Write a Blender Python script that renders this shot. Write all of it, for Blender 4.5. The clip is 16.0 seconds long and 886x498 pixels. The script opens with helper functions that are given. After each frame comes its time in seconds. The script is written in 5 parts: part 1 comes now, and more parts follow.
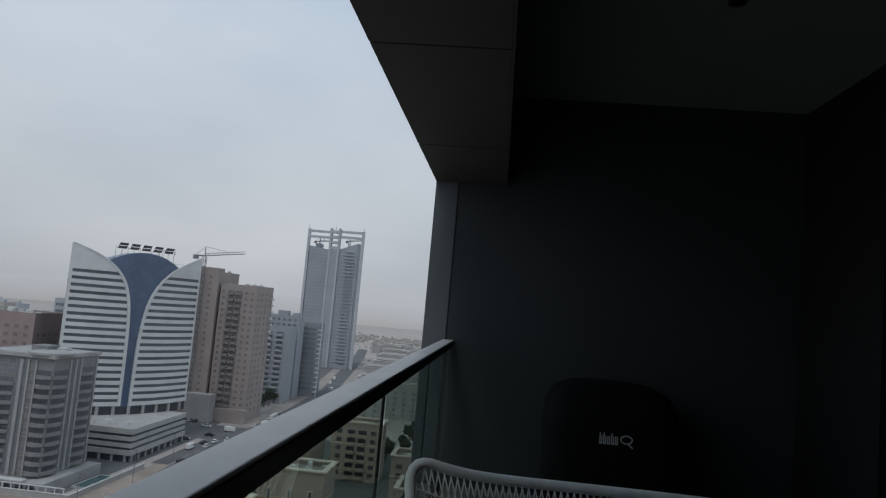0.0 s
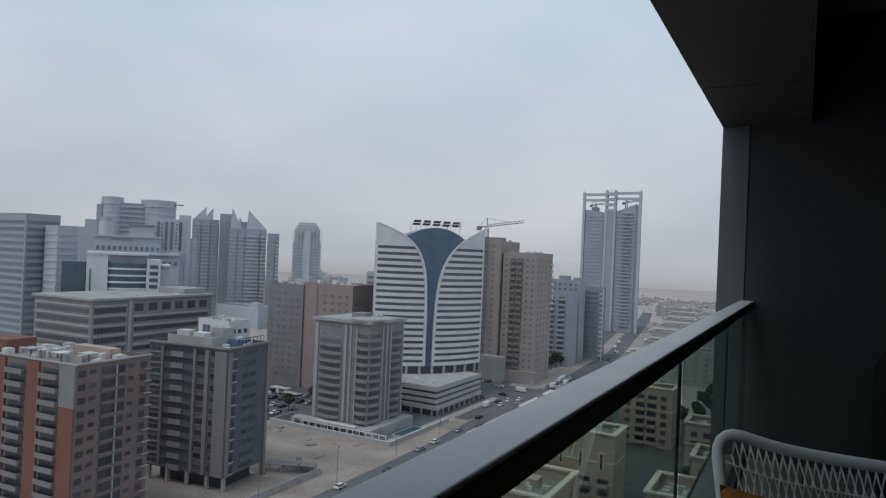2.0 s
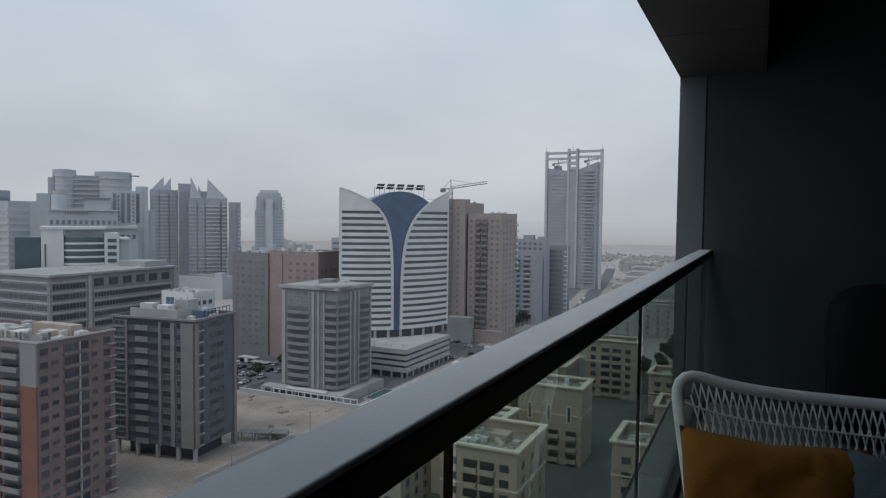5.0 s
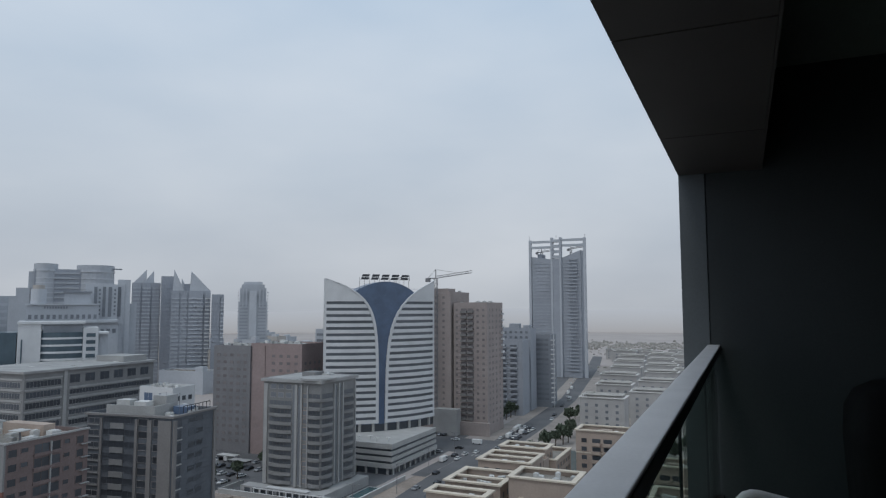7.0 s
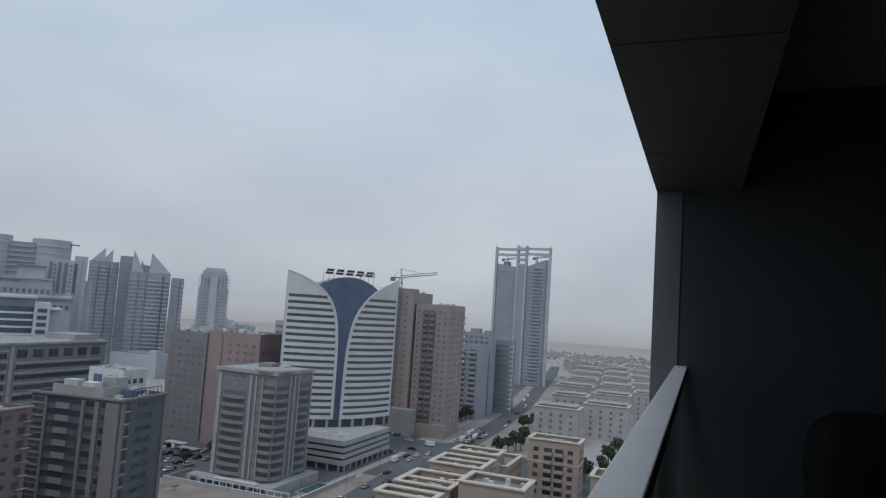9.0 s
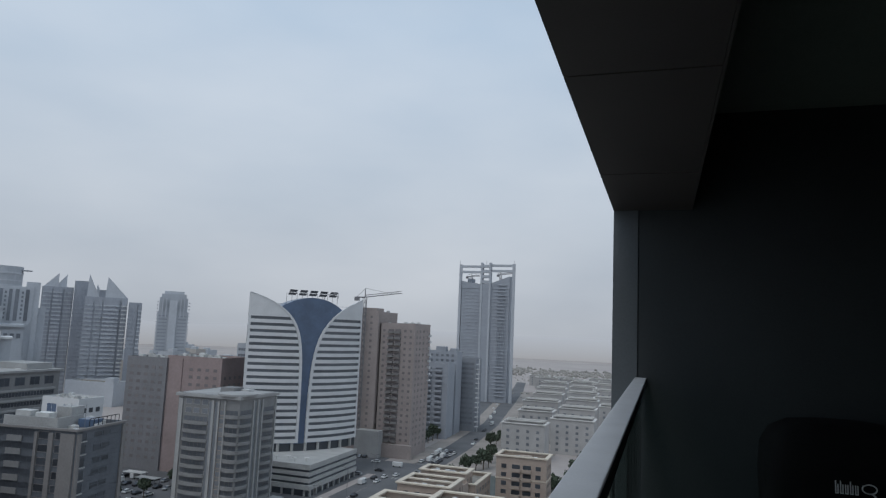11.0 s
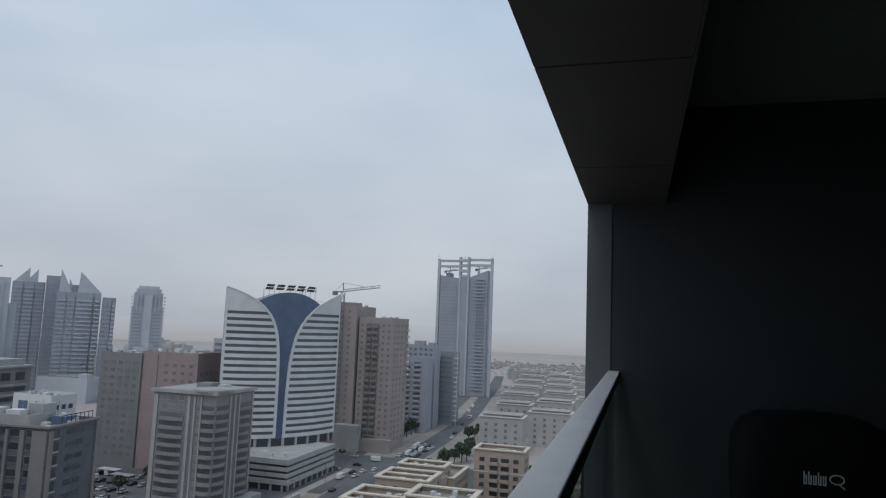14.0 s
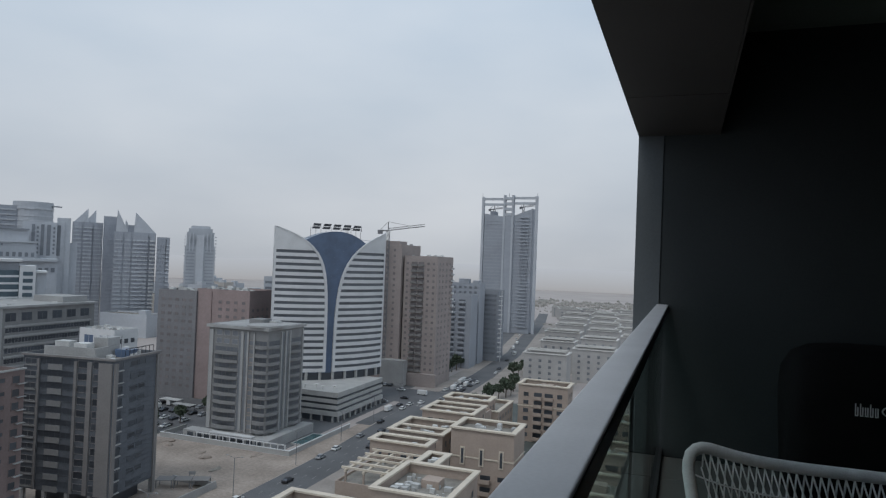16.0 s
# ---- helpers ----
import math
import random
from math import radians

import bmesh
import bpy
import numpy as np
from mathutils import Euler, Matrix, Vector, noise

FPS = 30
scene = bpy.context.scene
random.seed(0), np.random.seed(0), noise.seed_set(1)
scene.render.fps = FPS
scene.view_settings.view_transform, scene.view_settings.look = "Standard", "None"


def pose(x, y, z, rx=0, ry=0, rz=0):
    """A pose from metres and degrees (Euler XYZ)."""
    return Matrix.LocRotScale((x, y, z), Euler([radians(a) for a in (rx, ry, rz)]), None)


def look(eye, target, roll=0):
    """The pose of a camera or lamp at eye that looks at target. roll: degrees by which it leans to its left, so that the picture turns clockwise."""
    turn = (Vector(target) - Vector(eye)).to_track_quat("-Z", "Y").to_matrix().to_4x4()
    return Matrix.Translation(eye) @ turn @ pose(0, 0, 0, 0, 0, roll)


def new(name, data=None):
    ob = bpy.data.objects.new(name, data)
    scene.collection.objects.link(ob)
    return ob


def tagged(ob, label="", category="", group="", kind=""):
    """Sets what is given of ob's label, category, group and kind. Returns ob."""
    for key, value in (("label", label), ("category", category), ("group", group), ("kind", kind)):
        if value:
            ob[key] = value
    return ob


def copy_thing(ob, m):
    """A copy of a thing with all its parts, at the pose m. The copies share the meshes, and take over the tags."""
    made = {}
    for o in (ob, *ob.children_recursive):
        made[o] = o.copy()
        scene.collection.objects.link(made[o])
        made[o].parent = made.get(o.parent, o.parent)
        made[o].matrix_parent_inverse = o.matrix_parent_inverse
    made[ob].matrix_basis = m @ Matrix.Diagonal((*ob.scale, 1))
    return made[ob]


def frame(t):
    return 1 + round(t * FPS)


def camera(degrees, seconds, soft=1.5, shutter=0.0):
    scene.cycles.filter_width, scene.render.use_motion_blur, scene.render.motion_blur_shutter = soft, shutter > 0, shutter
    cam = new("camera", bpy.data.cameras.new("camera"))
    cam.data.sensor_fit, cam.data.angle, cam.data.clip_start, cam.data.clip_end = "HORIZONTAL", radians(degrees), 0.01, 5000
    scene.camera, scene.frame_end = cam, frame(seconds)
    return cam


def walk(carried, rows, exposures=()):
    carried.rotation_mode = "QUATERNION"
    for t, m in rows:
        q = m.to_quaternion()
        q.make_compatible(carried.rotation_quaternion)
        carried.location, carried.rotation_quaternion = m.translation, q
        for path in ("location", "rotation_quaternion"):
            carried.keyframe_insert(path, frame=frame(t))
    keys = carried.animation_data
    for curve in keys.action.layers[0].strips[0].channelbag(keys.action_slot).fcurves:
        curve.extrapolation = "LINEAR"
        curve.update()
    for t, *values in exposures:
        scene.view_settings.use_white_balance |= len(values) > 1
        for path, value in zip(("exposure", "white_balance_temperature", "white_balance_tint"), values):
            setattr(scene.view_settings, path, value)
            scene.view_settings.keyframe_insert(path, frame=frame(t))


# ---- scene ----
cam = camera(66.7, 16.0, 1.25)
PATH = [
    (0, (0.615, -0.062, 1.404), (0.432, 1.922, 1.577), 5.1),
    (0.5, (0.585, -0.055, 1.392), (-0.018, 1.851, 1.455), 3.2),
    (1, (0.568, -0.02, 1.404), (-0.159, 1.841, 1.475), 3.5),
    (1.5, (0.571, -0.003, 1.393), (-0.263, 1.813, 1.479), 2.0),
    (2, (0.584, -0.024, 1.399), (-0.364, 1.737, 1.413), 2.5),
    (2.5, (0.596, -0.019, 1.403), (-0.304, 1.766, 1.461), 1.5),
    (3, (0.611, -0.021, 1.408), (-0.233, 1.791, 1.462), 1.4),
    (5.5, (0.584, 0.067, 1.365), (-0.271, 1.871, 1.258), 0.5),
    (6, (0.595, 0.136, 1.373), (-0.269, 1.94, 1.365), 0.2),
    (6.5, (0.515, 0.073, 1.396), (-0.086, 1.975, 1.539), 2.0),
    (7, (0.43, -0.01, 1.434), (-0.38, 1.81, 1.606), -0.1),
    (7.5, (0.359, 0.088, 1.436), (-0.487, 1.89, 1.624), 4.6),
    (8, (0.341, 0.122, 1.438), (-0.415, 1.966, 1.61), 4.4),
    (10.5, (0.354, 0.103, 1.457), (-0.328, 1.972, 1.664), 3.4),
    (11, (0.372, 0.003, 1.448), (-0.248, 1.889, 1.686), 2.5),
    (11.5, (0.378, 0.085, 1.463), (-0.21, 1.98, 1.709), 1.4),
    (12, (0.394, 0.037, 1.464), (-0.16, 1.939, 1.739), 0.6),
    (12.5, (0.392, 0.009, 1.461), (-0.164, 1.912, 1.723), 1.3),
    (13, (0.401, 0.005, 1.474), (-0.139, 1.908, 1.773), 1.4),
    (13.5, (0.397, 0.024, 1.467), (-0.152, 1.929, 1.731), 1.4),
    (14, (0.394, 0.051, 1.448), (-0.165, 1.958, 1.672), 2.3),
    (14.5, (0.405, 0.049, 1.424), (0.135, 2.017, 1.66), 3.0),
    (15, (0.37, 0.124, 1.436), (0.023, 2.071, 1.728), 2.9),
    (15.5, (0.354, 0.056, 1.427), (-0.055, 2.009, 1.562), 3.5),
    (16, (0.377, 0.018, 1.415), (-0.303, 1.898, 1.452), 2.2),
]
walk(cam, [(t, look(eye, target, roll)) for t, eye, target, roll in PATH], [
    (0.0, -0.08, 6500, 10), (0.5, 0.2, 6500, 10), (1.0, 0.02, 6450, 10), (2.5, 0.0, 6450, 10), (5.5, 0.03, 6500, 10), (6.0, 0.1, 6500, 10), (6.5, 0.0, 6450, 10),
    (7.5, -0.06, 6300, 10), (8.0, -0.1, 6300, 10), (11.0, -0.06, 6300, 10), (14.0, -0.06, 6330, 10), (15.0, 0.0, 6450, 10), (15.5, 0.1, 6500, 10), (16.0, 0.02, 6450, 10)])

# ---- world and light ----
world = bpy.data.worlds.new("sky")
scene.world = world
world.use_nodes = True
wn, wl = world.node_tree.nodes, world.node_tree.links
wn.clear()
w_out = wn.new("ShaderNodeOutputWorld")
w_bg = wn.new("ShaderNodeBackground")
w_tc = wn.new("ShaderNodeTexCoord")
w_sep = wn.new("ShaderNodeSeparateXYZ")
w_ramp = wn.new("ShaderNodeValToRGB")
w_cloud = wn.new("ShaderNodeTexNoise")
w_map = wn.new("ShaderNodeMapping")
w_sky = wn.new("ShaderNodeTexSky")
w_sky.sky_type, w_sky.sun_disc = "NISHITA", False
w_sky.sun_elevation, w_sky.sun_rotation = radians(58), radians(200)
w_sky.air_density, w_sky.dust_density = 2.0, 8.0
w_mul = wn.new("ShaderNodeVectorMath")
w_mul.operation = "SCALE"
w_mul.inputs["Scale"].default_value = 0.05
w_add = wn.new("ShaderNodeMix")
w_add.data_type = "RGBA"
w_add.inputs["Factor"].default_value = 0.93
w_cmix = wn.new("ShaderNodeMix")
w_cmix.data_type = "RGBA"
w_cmix.blend_type = "OVERLAY"
w_cmix.inputs["Factor"].default_value = 0.34
ramp = w_ramp.color_ramp
ramp.elements[0].position, ramp.elements[0].color = 0.0, (0.485, 0.515, 0.555, 1)
ramp.elements[1].position, ramp.elements[1].color = 1.0, (0.47, 0.58, 0.70, 1)
for pos, col in ((0.06, (0.545, 0.585, 0.635, 1)), (0.18, (0.585, 0.645, 0.715, 1)), (0.42, (0.56, 0.665, 0.785, 1))):
    e = ramp.elements.new(pos)
    e.color = col
w_map.inputs["Scale"].default_value = (1.2, 1.2, 3.2)
w_cloud.inputs["Scale"].default_value = 2.2
w_cloud.inputs["Detail"].default_value = 5.0
w_cloud.inputs["Roughness"].default_value = 0.45
wl.new(w_tc.outputs["Generated"], w_sep.inputs[0])
wl.new(w_sep.outputs["Z"], w_ramp.inputs["Fac"])
wl.new(w_tc.outputs["Generated"], w_map.inputs["Vector"])
wl.new(w_map.outputs["Vector"], w_cloud.inputs["Vector"])
wl.new(w_ramp.outputs["Color"], w_cmix.inputs["A"])
wl.new(w_cloud.outputs["Fac"], w_cmix.inputs["B"])
wl.new(w_sky.outputs["Color"], w_mul.inputs[0])
wl.new(w_mul.outputs["Vector"], w_add.inputs["A"])
wl.new(w_cmix.outputs["Result"], w_add.inputs["B"])
wl.new(w_add.outputs["Result"], w_bg.inputs["Color"])
w_bg.inputs["Strength"].default_value = 1.0
wl.new(w_bg.outputs[0], w_out.inputs["Surface"])

sun_data = bpy.data.lights.new("sun", "SUN")
sun_data.energy, sun_data.angle, sun_data.color = 0.8, radians(25), (1.0, 0.985, 0.96)
sun = new("sun", sun_data)
sun.matrix_world = look((0, 0, 300), (30, 90, 130))


# ---- materials ----
def mat(name, color, rough=0.8, metal=0.0, vary=0.12, scale=0.4, fine=6.0, bump=0.15, per_object=0.0, spec=0.4):
    """A plain surface with stains, grain and slight relief, at two scales."""
    m = bpy.data.materials.new(name)
    m.use_nodes = True
    n, l = m.node_tree.nodes, m.node_tree.links
    b = n["Principled BSDF"]
    b.inputs["Roughness"].default_value, b.inputs["Metallic"].default_value = rough, metal
    b.inputs["Specular IOR Level"].default_value = spec
    tc = n.new("ShaderNodeTexCoord")
    big, small = n.new("ShaderNodeTexNoise"), n.new("ShaderNodeTexNoise")
    big.inputs["Scale"].default_value, small.inputs["Scale"].default_value = scale, fine
    big.inputs["Detail"].default_value, small.inputs["Detail"].default_value = 6.0, 4.0
    for q in (big, small):
        l.new(tc.outputs["Object"], q.inputs["Vector"])
    mr = n.new("ShaderNodeMapRange")
    mr.inputs["From Min"].default_value, mr.inputs["From Max"].default_value = 0.3, 0.7
    mr.inputs["To Min"].default_value, mr.inputs["To Max"].default_value = 1 - vary, 1 + vary
    l.new(big.outputs["Fac"], mr.inputs["Value"])
    mr2 = n.new("ShaderNodeMapRange")
    mr2.inputs["From Min"].default_value, mr2.inputs["From Max"].default_value = 0.3, 0.7
    mr2.inputs["To Min"].default_value, mr2.inputs["To Max"].default_value = 1 - vary * 0.6, 1 + vary * 0.6
    l.new(small.outputs["Fac"], mr2.inputs["Value"])
    mu = n.new("ShaderNodeMath")
    mu.operation = "MULTIPLY"
    l.new(mr.outputs[0], mu.inputs[0])
    l.new(mr2.outputs[0], mu.inputs[1])
    last = mu.outputs[0]
    if per_object:
        oi = n.new("ShaderNodeObjectInfo")
        mr3 = n.new("ShaderNodeMapRange")
        mr3.inputs["To Min"].default_value, mr3.inputs["To Max"].default_value = 1 - per_object, 1 + per_object
        l.new(oi.outputs["Random"], mr3.inputs["Value"])
        mu2 = n.new("ShaderNodeMath")
        mu2.operation = "MULTIPLY"
        l.new(last, mu2.inputs[0])
        l.new(mr3.outputs[0], mu2.inputs[1])
        last = mu2.outputs[0]
    sc = n.new("ShaderNodeVectorMath")
    sc.operation = "SCALE"
    sc.inputs[0].default_value = color
    l.new(last, sc.inputs["Scale"])
    l.new(sc.outputs["Vector"], b.inputs["Base Color"])
    bp = n.new("ShaderNodeBump")
    bp.inputs["Strength"].default_value, bp.inputs["Distance"].default_value = bump, 0.02
    l.new(small.outputs["Fac"], bp.inputs["Height"])
    l.new(bp.outputs["Normal"], b.inputs["Normal"])
    return m


def glass_sheet(name, tint, ior=1.5):
    """Thin clear glass: what lies behind shows through the tint, and the surface mirrors by Fresnel."""
    m = bpy.data.materials.new(name)
    m.use_nodes = True
    n, l = m.node_tree.nodes, m.node_tree.links
    n.clear()
    out, mix = n.new("ShaderNodeOutputMaterial"), n.new("ShaderNodeMixShader")
    tr, gl, fr = n.new("ShaderNodeBsdfTransparent"), n.new("ShaderNodeBsdfGlossy"), n.new("ShaderNodeFresnel")
    tr.inputs["Color"].default_value = (*tint, 1)
    gl.inputs["Roughness"].default_value = 0.01
    fr.inputs["IOR"].default_value = ior
    l.new(fr.outputs[0], mix.inputs["Fac"])
    l.new(tr.outputs[0], mix.inputs[1])
    l.new(gl.outputs[0], mix.inputs[2])
    l.new(mix.outputs[0], out.inputs["Surface"])
    return m


M = {}
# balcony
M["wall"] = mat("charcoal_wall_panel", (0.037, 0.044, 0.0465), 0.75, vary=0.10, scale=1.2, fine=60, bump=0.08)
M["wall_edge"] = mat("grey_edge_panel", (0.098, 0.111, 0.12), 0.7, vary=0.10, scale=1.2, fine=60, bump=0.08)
M["cladding"] = mat("black_aluminium_cladding", (0.012, 0.012, 0.013), 0.6, vary=0.1, scale=1.2, fine=60, bump=0.05)
M["ceiling"] = mat("dark_ceiling_paint", (0.235, 0.255, 0.21), 0.85, vary=0.08, scale=0.8, fine=50, bump=0.1)
M["soffit"] = mat("dark_bronze_panel", (0.074, 0.062, 0.056), 0.6, vary=0.10, scale=1.5, fine=80, bump=0.04)
M["joint"] = mat("black_joint", (0.008, 0.008, 0.008), 0.9)
M["rail"] = mat("grey_anodised_rail", (0.51, 0.515, 0.53), 0.42, 0.0, vary=0.06, scale=6, fine=120, bump=0.03)
M["dark_metal"] = mat("dark_metal", (0.03, 0.03, 0.032), 0.5, 0.4, vary=0.1, scale=6, fine=90, bump=0.03)
M["floor"] = mat("grey_floor_tile", (0.115, 0.118, 0.115), 0.45, vary=0.1, scale=2.5, fine=40, bump=0.03, per_object=0.05)
M["rope"] = mat("pale_grey_rope", (0.66, 0.68, 0.69), 0.8, vary=0.12, scale=20, fine=260, bump=0.2)
M["mustard"] = mat("mustard_velvet", (0.23, 0.088, 0.007), 0.85, vary=0.16, scale=5, fine=150, bump=0.2)
M["slate"] = mat("slate_blue_fabric", (0.075, 0.105, 0.12), 0.9, vary=0.14, scale=6, fine=220, bump=0.3)
M["seat"] = mat("grey_seat_fabric", (0.28, 0.28, 0.27), 0.9, vary=0.1, scale=6, fine=220, bump=0.3)
M["cover"] = mat("black_vinyl_cover", (0.006, 0.006, 0.0065), 0.85, vary=0.15, scale=5, fine=60, bump=0.2, spec=0.15)
M["print"] = mat("pale_print", (0.54, 0.55, 0.55), 0.6, vary=0.05, scale=20, fine=90)
M["rail_glass"] = glass_sheet("rail_glass", (0.57, 0.68, 0.62))
M["clear"] = glass_sheet("glass_outer_face", (0.97, 0.985, 0.98), 1.001)
M["door_glass"] = mat("dark_door_glass", (0.01, 0.011, 0.012), 0.06, vary=0.05, bump=0.0, spec=0.5)
# city
M["sand"] = mat("desert_sand", (0.39, 0.35, 0.33), 0.95, vary=0.08, scale=0.012, fine=0.25, bump=0.3)
M["lot"] = mat("bare_sand_lot", (0.3, 0.255, 0.22), 0.95, vary=0.26, scale=0.07, fine=1.0, bump=0.3)
M["asphalt"] = mat("asphalt", (0.125, 0.127, 0.132), 0.9, vary=0.18, scale=0.06, fine=2.0, bump=0.1)
M["court"] = mat("dark_court_asphalt", (0.085, 0.095, 0.09), 0.9, vary=0.25, scale=0.08, fine=1.5, bump=0.1)
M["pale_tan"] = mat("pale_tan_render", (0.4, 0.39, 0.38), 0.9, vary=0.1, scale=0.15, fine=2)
M["paving"] = mat("pale_paving", (0.3, 0.27, 0.245), 0.9, vary=0.15, scale=0.1, fine=2.0)
M["line"] = mat("road_marking", (0.30, 0.30, 0.29), 0.8, vary=0.1)
M["pink"] = mat("dusty_pink_render", (0.195, 0.152, 0.146), 0.9, vary=0.12, scale=0.15, fine=2)
M["orange"] = mat("terracotta_render", (0.19, 0.092, 0.072), 0.9, vary=0.12, scale=0.15, fine=2)
M["slate_wall"] = mat("slate_cladding", (0.115, 0.126, 0.143), 0.75, vary=0.14, scale=0.2, fine=2)
M["taupe"] = mat("taupe_render", (0.215, 0.205, 0.2), 0.9, vary=0.1, scale=0.15, fine=2)
M["concrete"] = mat("pale_concrete", (0.35, 0.35, 0.345), 0.9, vary=0.12, scale=0.12, fine=2)
M["grey"] = mat("grey_render", (0.235, 0.235, 0.235), 0.9, vary=0.10, scale=0.15, fine=2)
M["white"] = mat("white_cladding", (0.6, 0.605, 0.61), 0.7, vary=0.06, scale=0.15, fine=2)
M["podium"] = mat("podium_render", (0.4, 0.4, 0.39), 0.85, vary=0.1, scale=0.15, fine=2)
M["blue"] = mat("blue_curtain_glass", (0.085, 0.125, 0.2), 0.3, vary=0.12, scale=0.2, fine=1, bump=0.0, spec=0.6)
M["glass"] = mat("dark_window_glass", (0.085, 0.096, 0.112), 0.3, 0.4, vary=0.1, scale=0.3, fine=2, bump=0.0, per_object=0.3, spec=0.6)
# window glass lightened for distance, haze painted into its colour
M["glass_haze"] = mat("haze_paled_window_glass", (0.20, 0.215, 0.24), 0.4, 0.3, vary=0.1, scale=0.3, fine=2, bump=0.0, per_object=0.12, spec=0.5)
M["pool"] = mat("teal_pool_water", (0.06, 0.12, 0.13), 0.15, vary=0.1, scale=0.3, fine=2, bump=0.05)
# pane colour kept close to the brown walls
M["brown_pane"] = mat("wall_toned_brown_pane", (0.2, 0.18, 0.18), 0.5, vary=0.1, scale=0.3, fine=2, bump=0.0, per_object=0.15)
M["strip"] = mat("grey_strip_glass", (0.135, 0.147, 0.165), 0.35, 0.3, vary=0.1, scale=0.3, fine=2, bump=0.0, per_object=0.15, spec=0.5)
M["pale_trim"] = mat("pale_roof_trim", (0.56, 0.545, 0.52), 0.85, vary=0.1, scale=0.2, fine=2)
M["teal"] = mat("teal_ribbon_glass", (0.085, 0.12, 0.145), 0.3, 0.2, vary=0.1, scale=0.3, fine=2, bump=0.0, per_object=0.1, spec=0.5)
# handrail side: its shade is put into a black base colour
M["rail_side"] = mat("rail_shade_black", (0.006, 0.006, 0.007), 0.5, vary=0.1, scale=6, fine=90, bump=0.03)
# brown renders paled and greyed, so their colours carry haze
M["brown"] = mat("brown_render", (0.335, 0.29, 0.275), 0.9, vary=0.1, scale=0.1, fine=1)
M["grey_brown"] = mat("grey_brown_render", (0.225, 0.22, 0.228), 0.9, vary=0.1, scale=0.1, fine=1)
M["redbrown"] = mat("red_brown_render", (0.32, 0.25, 0.24), 0.9, vary=0.1, scale=0.1, fine=1)
M["tan"] = mat("tan_render", (0.4, 0.325, 0.275), 0.9, vary=0.1, scale=0.15, fine=2)
M["cream"] = mat("cream_parapet", (0.6, 0.53, 0.44), 0.85, vary=0.1, scale=0.2, fine=2)
M["roof"] = mat("dusty_roof_screed", (0.25, 0.235, 0.21), 0.95, vary=0.2, scale=0.3, fine=3)
M["unit"] = mat("pale_roof_plant", (0.52, 0.52, 0.51), 0.7, vary=0.15, scale=0.5, fine=3, per_object=0.3)
# far buildings: base colours paled and greyed to paint in the haze
M["far_a"] = mat("hazed_pale_tower", (0.5, 0.52, 0.55), 0.9, vary=0.06, scale=0.05, fine=0.5)
M["far_b"] = mat("hazed_grey_tower", (0.43, 0.45, 0.48), 0.9, vary=0.06, scale=0.05, fine=0.5)
M["far_c"] = mat("hazed_blue_grey_tower", (0.33, 0.35, 0.385), 0.8, vary=0.06, scale=0.05, fine=0.5)
M["far_edge"] = mat("hazed_blue_grey_edge", (0.365, 0.385, 0.42), 0.8, vary=0.06, scale=0.05, fine=0.5)
M["far_d"] = mat("hazed_dark_grey_block", (0.25, 0.265, 0.29), 0.8, vary=0.08, scale=0.05, fine=0.5)
M["far_sand"] = mat("hazed_sand_block", (0.44, 0.41, 0.38), 0.9, vary=0.06, scale=0.05, fine=0.5)
M["leaf"] = mat("dusty_leaves", (0.075, 0.095, 0.065), 0.9, vary=0.3, scale=0.6, fine=5)
M["scrub"] = mat("dusty_scrub", (0.30, 0.285, 0.262), 0.95, vary=0.2, scale=0.05, fine=0.5)
M["bark"] = mat("bark", (0.12, 0.09, 0.07), 0.95, vary=0.2, scale=2, fine=20)
M["tyre"] = mat("tyre", (0.02, 0.02, 0.02), 0.9)
M["car_white"] = mat("white_car_paint", (0.72, 0.72, 0.71), 0.3, vary=0.04)
M["car_silver"] = mat("silver_car_paint", (0.40, 0.41, 0.42), 0.35, 0.3, vary=0.04)
M["car_dark"] = mat("dark_car_paint", (0.04, 0.04, 0.045), 0.3, vary=0.04)
M["crane"] = mat("crane_steel", (0.20, 0.20, 0.21), 0.7, vary=0.1)
M["sign"] = mat("sign_letters", (0.055, 0.058, 0.066), 0.6, vary=0.1)

GROUND = -68.0


# ---- mesh helpers ----
def box(bm, x0, y0, z0, x1, y1, z1, mi=0):
    v = [bm.verts.new(p) for p in ((x0, y0, z0), (x1, y0, z0), (x1, y1, z0), (x0, y1, z0), (x0, y0, z1), (x1, y0, z1), (x1, y1, z1), (x0, y1, z1))]
    for q in ((3, 2, 1, 0), (4, 5, 6, 7), (0, 1, 5, 4), (1, 2, 6, 5), (2, 3, 7, 6), (3, 0, 4, 7)):
        f = bm.faces.new([v[i] for i in q])
        f.material_index = mi
    return v


def soft_box(bm, x0, y0, z0, x1, y1, z1, r, seg=2):
    v = box(bm, x0, y0, z0, x1, y1, z1)
    edges = {e for q in v for e in q.link_edges}
    bmesh.ops.bevel(bm, geom=list(edges), offset=r, segments=seg, affect="EDGES", profile=0.5)


def bar(bm, a, b, r, sides=6, cap=True):
    """A round bar from a to b."""
    a, b = Vector(a), Vector(b)
    q = (b - a).to_track_quat("Z", "Y")
    rings = []
    for p in (a, b):
        rings.append([bm.verts.new(p + q @ Vector((r * math.cos(2 * math.pi * i / sides), r * math.sin(2 * math.pi * i / sides), 0))) for i in range(sides)])
    for i in range(sides):
        j = (i + 1) % sides
        bm.faces.new((rings[0][i], rings[0][j], rings[1][j], rings[1][i]))
    if cap:
        bm.faces.new(rings[0][::-1])
        bm.faces.new(rings[1])


